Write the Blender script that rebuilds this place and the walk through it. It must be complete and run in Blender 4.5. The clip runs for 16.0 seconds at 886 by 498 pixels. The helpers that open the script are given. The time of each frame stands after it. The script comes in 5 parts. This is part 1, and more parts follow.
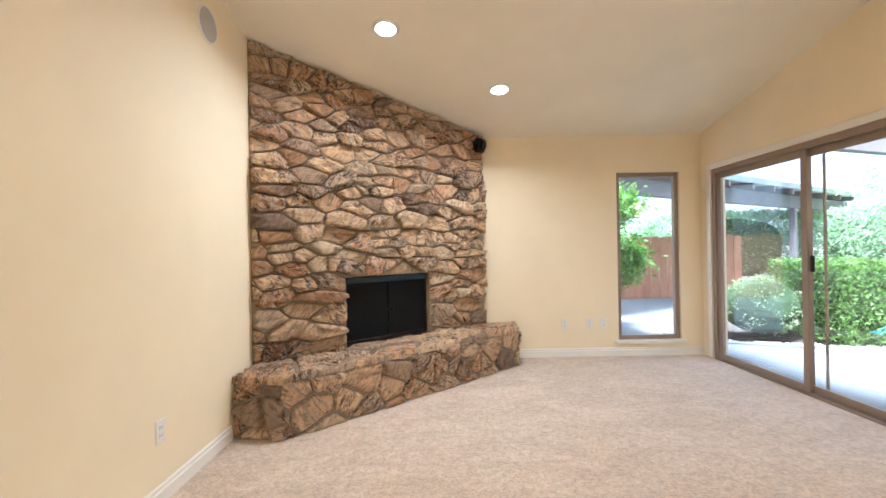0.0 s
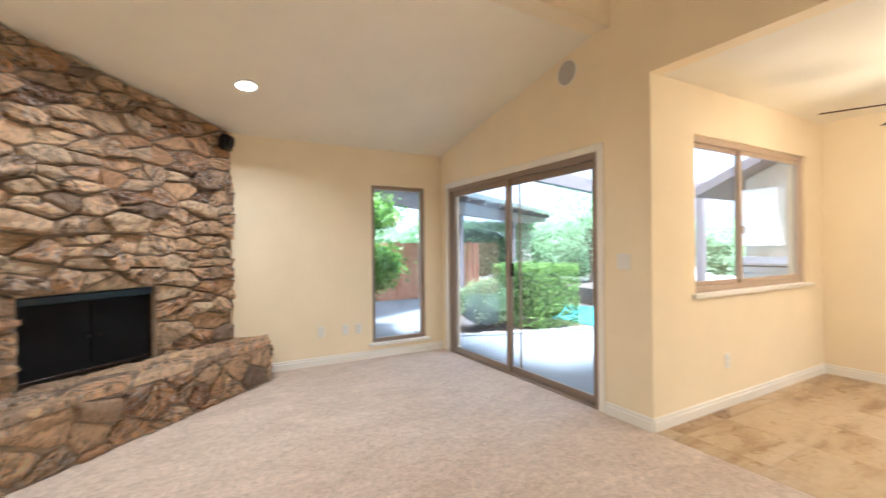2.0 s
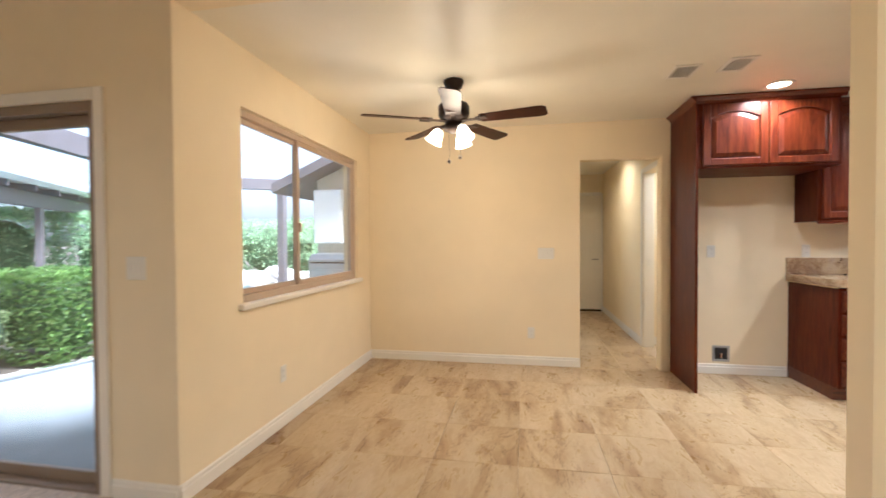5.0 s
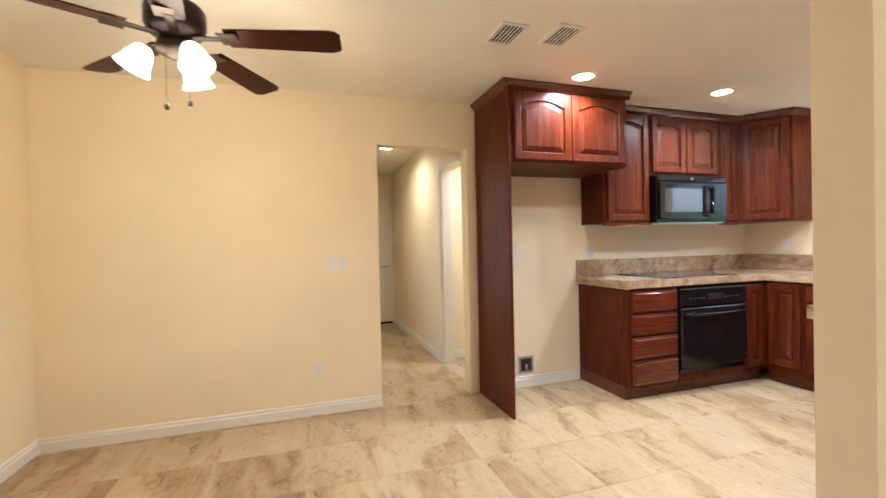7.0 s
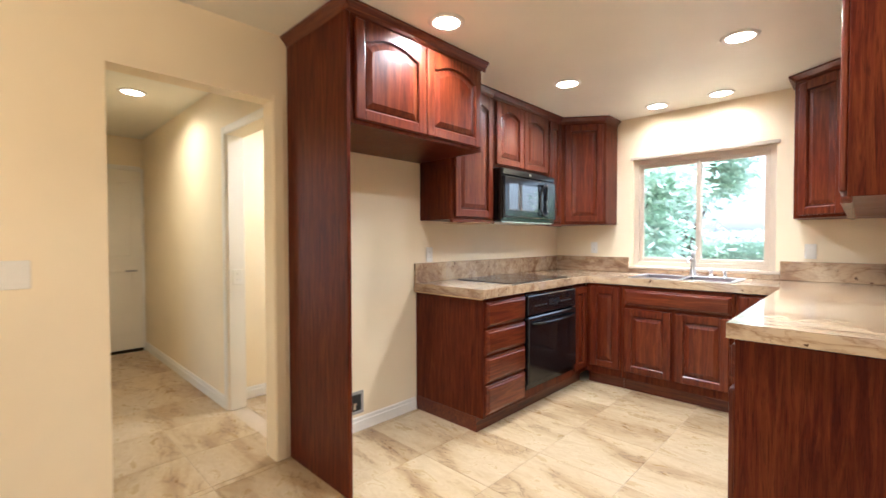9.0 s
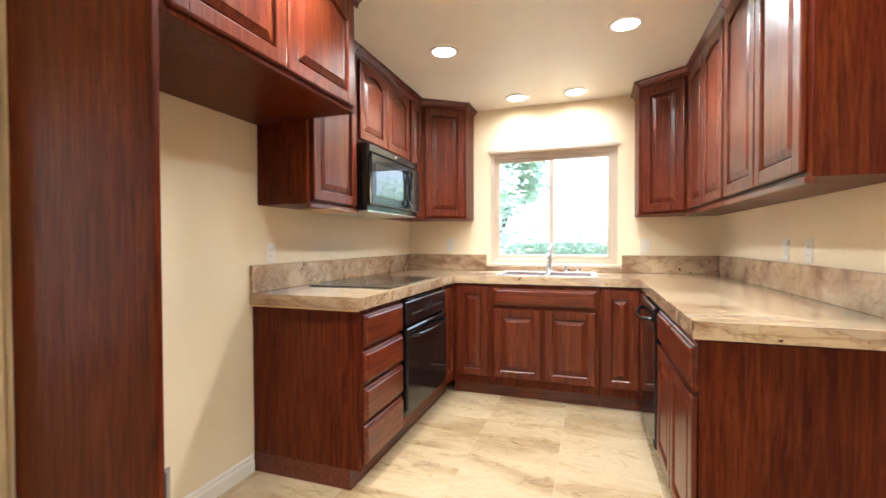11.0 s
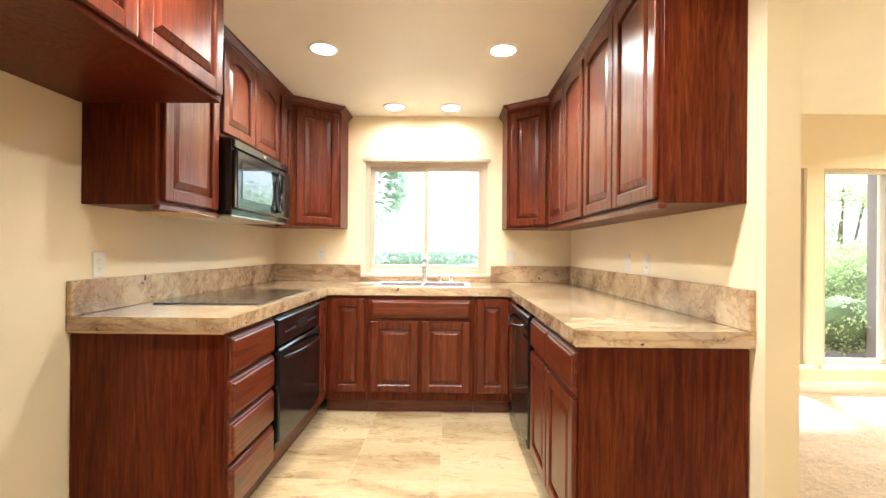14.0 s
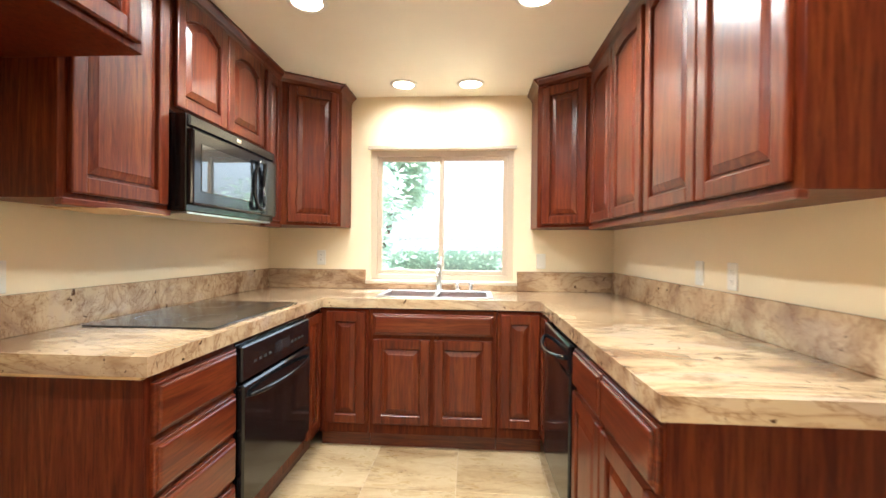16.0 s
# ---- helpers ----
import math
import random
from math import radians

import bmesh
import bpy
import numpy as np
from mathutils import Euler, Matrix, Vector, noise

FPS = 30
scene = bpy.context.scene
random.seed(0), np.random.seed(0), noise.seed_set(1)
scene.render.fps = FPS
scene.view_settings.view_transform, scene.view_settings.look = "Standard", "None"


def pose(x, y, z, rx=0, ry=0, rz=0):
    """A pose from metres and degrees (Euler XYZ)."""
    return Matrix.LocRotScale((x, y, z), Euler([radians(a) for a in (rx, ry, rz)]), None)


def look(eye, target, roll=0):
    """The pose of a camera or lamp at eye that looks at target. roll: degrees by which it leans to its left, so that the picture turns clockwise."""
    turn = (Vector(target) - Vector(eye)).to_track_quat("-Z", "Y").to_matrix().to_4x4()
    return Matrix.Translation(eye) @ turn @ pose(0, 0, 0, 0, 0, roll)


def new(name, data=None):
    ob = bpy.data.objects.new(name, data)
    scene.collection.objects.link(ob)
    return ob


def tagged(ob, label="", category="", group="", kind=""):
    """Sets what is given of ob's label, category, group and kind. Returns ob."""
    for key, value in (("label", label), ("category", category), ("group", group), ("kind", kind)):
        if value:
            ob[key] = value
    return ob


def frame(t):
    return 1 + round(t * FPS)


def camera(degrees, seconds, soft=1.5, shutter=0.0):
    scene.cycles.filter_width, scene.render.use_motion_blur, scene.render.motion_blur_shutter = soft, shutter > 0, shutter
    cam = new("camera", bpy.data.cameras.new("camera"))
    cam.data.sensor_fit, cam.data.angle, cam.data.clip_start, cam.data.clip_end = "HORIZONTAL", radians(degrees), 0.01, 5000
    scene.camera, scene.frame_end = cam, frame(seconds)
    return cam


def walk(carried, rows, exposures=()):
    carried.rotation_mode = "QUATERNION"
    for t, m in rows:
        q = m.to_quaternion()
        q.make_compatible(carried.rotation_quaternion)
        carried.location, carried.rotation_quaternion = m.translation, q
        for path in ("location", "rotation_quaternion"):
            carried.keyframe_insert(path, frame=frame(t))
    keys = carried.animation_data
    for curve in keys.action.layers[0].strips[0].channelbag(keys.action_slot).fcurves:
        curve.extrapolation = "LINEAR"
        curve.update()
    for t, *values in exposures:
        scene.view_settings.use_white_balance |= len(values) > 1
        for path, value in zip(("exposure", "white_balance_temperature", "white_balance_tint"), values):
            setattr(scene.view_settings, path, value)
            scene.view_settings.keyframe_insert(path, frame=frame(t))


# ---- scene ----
cam = camera(91.8, 16.0, shutter=0.5)
METRES, EYE, TILT, LEAN, TURN = 5.2, 1.5, 0.0, 0.0, 1.9
PATH = [
    (0, (0.341, 0.283, 1.197), (0.35, 2.283, 1.199), -1.0),
    (0.5, (0.394, 0.261, 1.226), (0.479, 2.26, 1.221), -0.6),
    (1, (0.483, 0.24, 1.261), (0.78, 2.218, 1.245), -0.7),
    (1.5, (0.53, 0.242, 1.267), (1.158, 2.141, 1.252), -0.7),
    (2, (0.543, 0.247, 1.259), (1.527, 1.988, 1.256), -0.6),
    (2.5, (0.574, 0.215, 1.274), (1.861, 1.746, 1.272), -0.5),
    (3, (0.618, 0.205, 1.278), (2.135, 1.508, 1.276), -0.1),
    (3.5, (0.753, 0.232, 1.269), (2.44, 1.306, 1.245), 0.3),
    (4, (0.946, 0.28, 1.275), (2.759, 1.122, 1.238), 0.3),
    (4.5, (1.157, 0.35, 1.267), (3.058, 0.969, 1.227), 0.1),
    (5, (1.407, 0.432, 1.273), (3.372, 0.801, 1.236), -0.4),
    (5.2, (1.506, 0.414, 1.256), (3.485, 0.7, 1.228), -0.7),
    (7.3, (2.63, 0.455, 1.274), (4.482, -0.301, 1.254), -1.0),
    (7.5, (2.716, 0.435, 1.292), (4.532, -0.403, 1.274), -0.8),
    (8, (2.965, 0.399, 1.288), (4.665, -0.654, 1.274), 0.0),
    (8.5, (3.212, 0.316, 1.281), (4.771, -0.937, 1.267), 0.1),
    (8.7, (3.321, 0.277, 1.281), (4.814, -1.054, 1.254), 0.0),
    (10.8, (4.133, -0.116, 1.217), (4.867, -1.976, 1.176), -0.2),
    (11, (4.169, -0.134, 1.217), (4.819, -2.025, 1.185), -0.2),
    (11.5, (4.228, -0.154, 1.224), (4.688, -2.101, 1.21), -1.1),
    (12, (4.268, -0.165, 1.227), (4.573, -2.141, 1.222), -1.7),
    (12.5, (4.292, -0.175, 1.227), (4.481, -2.166, 1.23), -1.3),
    (13, (4.299, -0.182, 1.228), (4.416, -2.179, 1.232), -0.6),
    (13.5, (4.293, -0.187, 1.229), (4.372, -2.185, 1.23), -0.1),
    (14, (4.309, -0.194, 1.237), (4.329, -2.194, 1.242), 0.5),
    (14.5, (4.344, -0.226, 1.26), (4.298, -2.225, 1.26), 0.9),
    (15, (4.335, -0.356, 1.267), (4.272, -2.355, 1.25), 0.7),
    (15.5, (4.3, -0.543, 1.279), (4.306, -2.542, 1.265), 0.4),
    (16, (4.271, -0.758, 1.277), (4.401, -2.754, 1.27), 0.6),
]
EXPOSURE = 2.1
LIFT = ((0.0, 0.42, 4950, 10), (1.0, 0.41, 4950, 10), (2.0, 0.3, 4960, 10), (3.5, -0.14, 5020, 10), (5.0, -0.22, 5080, 11), (8.0, 0.0, 4980, 10), (11.0, 0.12, 5200, 7), (12.5, 0.34, 5480, 4), (14.5, 0.36, 5560, 4), (16.0, 0.2, 5440, 5))
walk(cam, [(t, look(eye, target, roll)) for t, eye, target, roll in PATH], [(t, EXPOSURE + v, k, g) for t, v, k, g in LIFT])

# ---- light ----
world = bpy.data.worlds.new("world")
scene.world = world
world.use_nodes = True
wn, wl = world.node_tree.nodes, world.node_tree.links
sky = wn.new("ShaderNodeTexSky")
sky.sky_type, sky.sun_disc = "NISHITA", False
sky.sun_elevation, sky.sun_rotation = radians(66), radians(200)
sky.dust_density, sky.air_density = 4.0, 1.0
haze = wn.new("ShaderNodeHueSaturation")
haze.inputs["Saturation"].default_value = 0.35
wl.new(sky.outputs[0], haze.inputs["Color"])
wl.new(haze.outputs[0], wn["Background"].inputs["Color"])
wn["Background"].inputs["Strength"].default_value = 0.15

sun = new("sun", bpy.data.lights.new("sun", "SUN"))
sun.data.energy, sun.data.angle, sun.data.color = 5.0, radians(10), (1.0, 0.97, 0.92)
sun.matrix_world = look((-4, -11, 26), (0, 0, 0))


# ---- materials ----
def material(name, base=(0.5, 0.5, 0.5), rough=0.6, metal=0.0):
    m = bpy.data.materials.new(name)
    m.use_nodes = True
    b = m.node_tree.nodes["Principled BSDF"]
    b.inputs["Base Color"].default_value = (*base, 1)
    b.inputs["Roughness"].default_value = rough
    b.inputs["Metallic"].default_value = metal
    return m, m.node_tree.nodes, m.node_tree.links, b


def coords(n, l, scale=(1, 1, 1), spread=0.0, space="Object"):
    """Texture coordinates in metres, shifted by a random amount for each object."""
    tc, mp = n.new("ShaderNodeTexCoord"), n.new("ShaderNodeMapping")
    mp.inputs["Scale"].default_value = scale
    l.new(tc.outputs[space], mp.inputs["Vector"])
    if spread:
        info, mul = n.new("ShaderNodeObjectInfo"), n.new("ShaderNodeMath")
        mul.operation, mul.inputs[1].default_value = "MULTIPLY", spread
        l.new(info.outputs["Random"], mul.inputs[0])
        add = n.new("ShaderNodeVectorMath")
        l.new(mp.outputs[0], add.inputs[0])
        l.new(mul.outputs[0], add.inputs[1])
        return add.outputs[0]
    return mp.outputs[0]


def noisy(n, l, vec, scale, detail=4.0, rough=0.6, distort=0.0):
    t = n.new("ShaderNodeTexNoise")
    t.inputs["Scale"].default_value, t.inputs["Detail"].default_value = scale, detail
    t.inputs["Roughness"].default_value, t.inputs["Distortion"].default_value = rough, distort
    l.new(vec, t.inputs["Vector"])
    return t.outputs["Fac"]


def ramp(n, l, fac, stops):
    r = n.new("ShaderNodeValToRGB")
    e = r.color_ramp.elements
    while len(e) < len(stops):
        e.new(0.5)
    for k, (p, c) in zip(e, stops):
        k.position, k.color = p, (*c, 1)
    l.new(fac, r.inputs["Fac"])
    return r.outputs["Color"]


def mixed(n, l, fac, a, b, how="MIX"):
    m = n.new("ShaderNodeMix")
    m.data_type, m.blend_type = "RGBA", how
    for v, k in ((fac, 0), (a, 6), (b, 7)):
        if isinstance(v, (int, float)):
            m.inputs[k].default_value = v
        elif isinstance(v, tuple):
            m.inputs[k].default_value = (*v, 1)
        else:
            l.new(v, m.inputs[k])
    return m.outputs[2]


def bumped(n, l, b, height, strength, dist=0.01):
    u = n.new("ShaderNodeBump")
    u.inputs["Strength"].default_value, u.inputs["Distance"].default_value = strength, dist
    l.new(height, u.inputs["Height"])
    l.new(u.outputs[0], b.inputs["Normal"])


def paint(name, base, rough=0.7, grain=220.0, strength=0.12):
    m, n, l, b = material(name, base, rough)
    v = coords(n, l)
    big = noisy(n, l, v, 1.3, 3)
    l.new(ramp(n, l, big, [(0.3, tuple(c * 0.95 for c in base)), (0.7, tuple(min(1, c * 1.03) for c in base))]), b.inputs["Base Color"])
    bumped(n, l, b, noisy(n, l, v, grain, 3), strength, 0.004)
    return m


WALL = paint("cream_wall_paint", (0.86, 0.738, 0.518))
CEIL = paint("ceiling_paint", (0.83, 0.765, 0.62), 0.75, 60.0, 0.25)
DCEIL = paint("textured_ceiling_paint", (0.82, 0.775, 0.65), 0.42, 45.0, 0.3)
TRIM = paint("white_trim_paint", (0.82, 0.78, 0.70), 0.4, 90.0, 0.03)
OFFWHITE = paint("white_plastic", (0.80, 0.77, 0.70), 0.35, 200.0, 0.01)
WHITEDOOR = paint("white_door_paint", (0.80, 0.74, 0.62), 0.45, 120.0, 0.03)
ALMOND = paint("almond_vinyl", (0.72, 0.62, 0.48), 0.4, 150.0, 0.02)
TAN = paint("tan_aluminium", (0.50, 0.39, 0.29), 0.4, 150.0, 0.02)
SAND = paint("sand_aluminium", (0.56, 0.46, 0.35), 0.4, 150.0, 0.02)
BRONZE = paint("bronze_aluminium", (0.27, 0.20, 0.145), 0.42, 150.0, 0.02)


def carpet():
    m, n, l, b = material("beige_carpet", (0.62, 0.50, 0.38), 0.95)
    v = coords(n, l)
    tracks = noisy(n, l, coords(n, l, (1.0, 1.6, 1)), 2.3, 5, 0.6, 1.2)
    tuft = noisy(n, l, v, 62.0, 4, 0.7)
    clump = noisy(n, l, v, 24.0, 4, 0.7, 0.4)
    c1 = ramp(n, l, tracks, [(0.35, (0.65, 0.505, 0.375)), (0.65, (0.79, 0.635, 0.49))])
    c2 = ramp(n, l, tuft, [(0.36, (0.55, 0.52, 0.5)), (0.56, (1, 1, 1))])
    c3 = ramp(n, l, clump, [(0.36, (0.76, 0.74, 0.72)), (0.6, (1, 1, 1))])
    l.new(mixed(n, l, 1.0, mixed(n, l, 0.6, c1, c2, "MULTIPLY"), c3, "MULTIPLY"), b.inputs["Base Color"])
    b.inputs["Sheen Weight"].default_value = 0.3
    bumped(n, l, b, tuft, 0.9, 0.012)
    return m


def tile():
    m, n, l, b = material("travertine_tile", (0.6, 0.5, 0.38), 0.38)
    cloud = noisy(n, l, coords(n, l, (0.62, 2.0, 1), 37.0), 1.5, 6, 0.56, 1.2)
    sand = noisy(n, l, coords(n, l, (1.0, 2.4, 1), 53.0), 7.0, 6, 0.7, 1.0)
    crack = noisy(n, l, coords(n, l, (0.6, 1.7, 1), 71.0), 2.3, 8, 0.6, 2.0)
    base = ramp(n, l, cloud, [(0.28, (0.29, 0.175, 0.085)), (0.39, (0.43, 0.30, 0.155)), (0.48, (0.53, 0.40, 0.23)), (0.70, (0.60, 0.475, 0.305))])
    soft = ramp(n, l, sand, [(0.3, (0.78, 0.72, 0.66)), (0.6, (1, 1, 1))])
    line = ramp(n, l, crack, [(0.485, (1, 1, 1)), (0.5, (0.50, 0.42, 0.36)), (0.512, (1, 1, 1))])
    gate = ramp(n, l, cloud, [(0.44, (1, 1, 1)), (0.5, (0, 0, 0))])
    info = n.new("ShaderNodeObjectInfo")
    tone = ramp(n, l, info.outputs["Random"], [(0.0, (0.88, 0.86, 0.84)), (1.0, (1.0, 1.0, 1.0))])
    c = mixed(n, l, 1.0, mixed(n, l, 0.8, base, soft, "MULTIPLY"), tone, "MULTIPLY")
    l.new(mixed(n, l, gate, c, mixed(n, l, 1.0, c, line, "MULTIPLY")), b.inputs["Base Color"])
    l.new(ramp(n, l, sand, [(0.3, (0.46,) * 3), (0.6, (0.27,) * 3)]), b.inputs["Roughness"])
    bumped(n, l, b, cloud, 0.2, 0.006)
    return m


def wood(name, axis="z", light=1.0, coat=0.38, sheen=0.27):
    """Cherry-stained oak under satin varnish; grain along the given local axis."""
    m, n, l, b = material(name, (0.10, 0.017, 0.008), 0.36)
    sc = {"z": (1, 1, 0.07), "x": (0.07, 1, 1), "y": (1, 0.07, 1)}[axis]
    v = coords(n, l, sc, 11.0)
    rings = noisy(n, l, v, 24.0, 4, 0.6, 2.2)
    fibre = noisy(n, l, v, 70.0, 3, 0.6, 0.6)
    pores = noisy(n, l, v, 190.0, 2, 0.6)
    cloud = noisy(n, l, coords(n, l, (1, 1, 0.5), 11.0), 1.7, 3)
    k = light
    c = ramp(n, l, rings, [(0.30, (0.066 * k, 0.0088 * k, 0.0036 * k)), (0.48, (0.116 * k, 0.0190 * k, 0.0056 * k)), (0.70, (0.175 * k, 0.043 * k, 0.0100 * k))])
    f = ramp(n, l, fibre, [(0.32, (0.72, 0.64, 0.62)), (0.58, (1.06, 1.06, 1.06))])
    p = ramp(n, l, pores, [(0.36, (0.45, 0.40, 0.40)), (0.43, (1, 1, 1))])
    s = ramp(n, l, cloud, [(0.3, (0.80, 0.74, 0.74)), (0.7, (1.1, 1.08, 1.0))])
    g = mixed(n, l, 0.8, mixed(n, l, 0.5, c, p, "MULTIPLY"), f, "MULTIPLY")
    l.new(mixed(n, l, 1.0, g, s, "MULTIPLY"), b.inputs["Base Color"])
    l.new(ramp(n, l, cloud, [(0.3, (0.30,) * 3), (0.7, (0.40,) * 3)]), b.inputs["Roughness"])
    b.inputs["Coat Weight"].default_value, b.inputs["Coat Roughness"].default_value = coat, sheen
    b.inputs["Specular IOR Level"].default_value = 0.1 + 0.3 * coat
    bumped(n, l, b, fibre, 0.06, 0.002)
    return m


def granite():
    """Tan stone with long slanting brown veins, rust blooms and scattered dark specks."""
    m, n, l, b = material("veined_tan_stone", (0.58, 0.45, 0.31), 0.22)

    def slant(scale, turn):
        tc, mp = n.new("ShaderNodeTexCoord"), n.new("ShaderNodeMapping")
        mp.inputs["Scale"].default_value, mp.inputs["Rotation"].default_value = scale, tuple(radians(a) for a in turn)
        l.new(tc.outputs["Object"], mp.inputs["Vector"])
        return mp.outputs[0]

    flow = noisy(n, l, slant((0.55, 1.7, 1.5), (24, 18, 17)), 2.1, 7, 0.58, 0.9)
    vein = noisy(n, l, slant((0.5, 1.9, 1.7), (28, 15, 21)), 3.2, 8, 0.62, 1.1)
    hair = noisy(n, l, slant((0.6, 2.6, 2.2), (35, 10, 12)), 6.5, 7, 0.6, 0.8)
    bloom = noisy(n, l, slant((1, 1.3, 1.2), (10, 20, 30)), 4.5, 5, 0.6, 0.5)
    speck = noisy(n, l, coords(n, l), 24.0, 3, 0.55, 0.6)
    c = ramp(n, l, flow, [(0.33, (0.31, 0.20, 0.125)), (0.44, (0.47, 0.33, 0.195)), (0.54, (0.57, 0.43, 0.265)), (0.68, (0.51, 0.395, 0.295))])
    v = ramp(n, l, vein, [(0.455, (1, 1, 1)), (0.487, (0.74, 0.66, 0.60)), (0.497, (0.50, 0.40, 0.34)), (0.512, (0.86, 0.80, 0.75)), (0.55, (1, 1, 1))])
    h = ramp(n, l, hair, [(0.475, (1, 1, 1)), (0.494, (0.66, 0.56, 0.48)), (0.512, (1, 1, 1))])
    o = ramp(n, l, bloom, [(0.34, (0.50, 0.37, 0.28)), (0.47, (1, 1, 1))])
    d = ramp(n, l, speck, [(0.30, (0.16, 0.10, 0.07)), (0.34, (1, 1, 1))])
    col = mixed(n, l, 0.8, c, v, "MULTIPLY")
    for w, t in ((0.8, h), (0.75, o), (1.0, d)):
        col = mixed(n, l, w, col, t, "MULTIPLY")
    l.new(col, b.inputs["Base Color"])
    b.inputs["Coat Weight"].default_value, b.inputs["Coat Roughness"].default_value = 0.6, 0.08
    return m


def stone():
    m, n, l, b = material("petrified_fieldstone", (0.4, 0.3, 0.2), 0.8)
    info = n.new("ShaderNodeObjectInfo")
    tc, off = n.new("ShaderNodeTexCoord"), n.new("ShaderNodeVectorMath")
    mul = n.new("ShaderNodeMath")
    mul.operation, mul.inputs[1].default_value = "MULTIPLY", 91.0
    l.new(info.outputs["Random"], mul.inputs[0])
    rot = n.new("ShaderNodeVectorRotate")
    rot.rotation_type = "Y_AXIS"
    turn = n.new("ShaderNodeMath")
    turn.operation, turn.inputs[1].default_value = "SINE", 0.0
    l.new(mul.outputs[0], turn.inputs[0])
    l.new(tc.outputs["Object"], rot.inputs["Vector"])
    l.new(turn.outputs[0], rot.inputs["Angle"])
    l.new(rot.outputs[0], off.inputs[0])
    l.new(mul.outputs[0], off.inputs[1])
    mp = n.new("ShaderNodeMapping")
    mp.inputs["Scale"].default_value = (1.0, 1.0, 3.0)
    l.new(off.outputs[0], mp.inputs["Vector"])
    streak = noisy(n, l, mp.outputs[0], 6.5, 9, 0.74, 1.6)
    blot = noisy(n, l, off.outputs[0], 11.0, 8, 0.72, 1.8)
    crust = noisy(n, l, mp.outputs[0], 26.0, 6, 0.7, 1.0)
    pits = noisy(n, l, mp.outputs[0], 38.0, 7, 0.8)
    tone = ramp(n, l, info.outputs["Random"], [(0.0, (0.78, 0.56, 0.34)), (0.16, (0.90, 0.70, 0.47)), (0.30, (0.60, 0.34, 0.17)), (0.40, (0.86, 0.65, 0.43)), (0.54, (0.75, 0.48, 0.26)), (0.68, (0.94, 0.77, 0.54)), (0.80, (0.36, 0.21, 0.13)), (0.88, (0.80, 0.64, 0.45)), (1.0, (0.30, 0.21, 0.16))])
    pick, part_of = n.new("ShaderNodeMath"), n.new("ShaderNodeMath")
    pick.operation, pick.inputs[1].default_value = "MULTIPLY", 7.31
    part_of.operation = "FRACT"
    l.new(info.outputs["Random"], pick.inputs[0])
    l.new(pick.outputs[0], part_of.inputs[0])
    wild = ramp(n, l, part_of.outputs[0], [(0.30, (0.10, 0.10, 0.10)), (0.62, (1, 1, 1))])
    calm = ramp(n, l, streak, [(0.36, (0.45, 0.35, 0.26)), (0.45, (0.95, 0.88, 0.79)), (0.58, (1.32, 1.26, 1.14))])
    s = ramp(n, l, streak, [(0.39, (0.13, 0.085, 0.065)), (0.46, (0.70, 0.58, 0.47)), (0.53, (1.2, 1.1, 0.96)), (0.60, (1.5, 1.42, 1.28))])
    k = ramp(n, l, blot, [(0.37, (0.22, 0.12, 0.08)), (0.45, (0.90, 0.80, 0.69)), (0.60, (1.08, 1.03, 0.96))])
    w = ramp(n, l, crust, [(0.53, (0, 0, 0)), (0.58, (0.9, 0.9, 0.9))])
    body = mixed(n, l, 1.0, tone, mixed(n, l, wild, calm, mixed(n, l, 0.9, s, k, "MULTIPLY")), "MULTIPLY")
    l.new(mixed(n, l, mixed(n, l, 1.0, w, wild, "MULTIPLY"), body, (0.84, 0.75, 0.62)), b.inputs["Base Color"])
    hgt = n.new("ShaderNodeMath")
    l.new(streak, hgt.inputs[0])
    l.new(pits, hgt.inputs[1])
    bumped(n, l, b, hgt.outputs[0], 1.0, 0.045)
    return m


def mottled(name, a, c, rough=0.8, scale=6.0, bump=0.3, metal=0.0, fine=60.0):
    m, n, l, b = material(name, a, rough, metal)
    v = coords(n, l, (1, 1, 1), 5.0)
    l.new(ramp(n, l, noisy(n, l, v, scale, 6, 0.65), [(0.3, a), (0.7, c)]), b.inputs["Base Color"])
    if bump:
        bumped(n, l, b, noisy(n, l, v, fine, 4), bump, 0.006)
    return m


CARPET, TILE, STONE, GRANITE = carpet(), tile(), stone(), granite()
WOOD, WOODX = wood("cherry_oak"), wood("cherry_oak_level", "x", 1.0, 0.6, 0.09)
# Cabinet bodies and end panels: 0.82 of the door tone, almost no coat.
WOODSIDE = wood("cherry_oak_darker_matte", "z", 0.82, 0.06)
FANWOOD = wood("dark_walnut_blade", "x", 0.22, 0.0)
RAWWOOD = mottled("raw_pine_strip", (0.50, 0.33, 0.16), (0.62, 0.43, 0.22), 0.6)
MORTAR = mottled("tan_mortar", (0.30, 0.22, 0.145), (0.46, 0.35, 0.235), 0.95, 9.0, 0.8)
GROUT = mottled("beige_grout", (0.52, 0.42, 0.30), (0.60, 0.49, 0.36), 0.9)
BLACK = mottled("black_gloss_enamel", (0.006, 0.006, 0.007), (0.010, 0.010, 0.011), 0.12, 4.0, 0.0)
SOOT = mottled("sooty_firebrick", (0.006, 0.0055, 0.005), (0.014, 0.013, 0.012), 0.9, 5.0, 0.5)
FIREBLACK = mottled("matt_black_mesh", (0.003, 0.003, 0.003), (0.006, 0.006, 0.006), 0.6, 30.0, 0.0)
FIREBLACK.node_tree.nodes["Principled BSDF"].inputs["Specular IOR Level"].default_value = 0.15
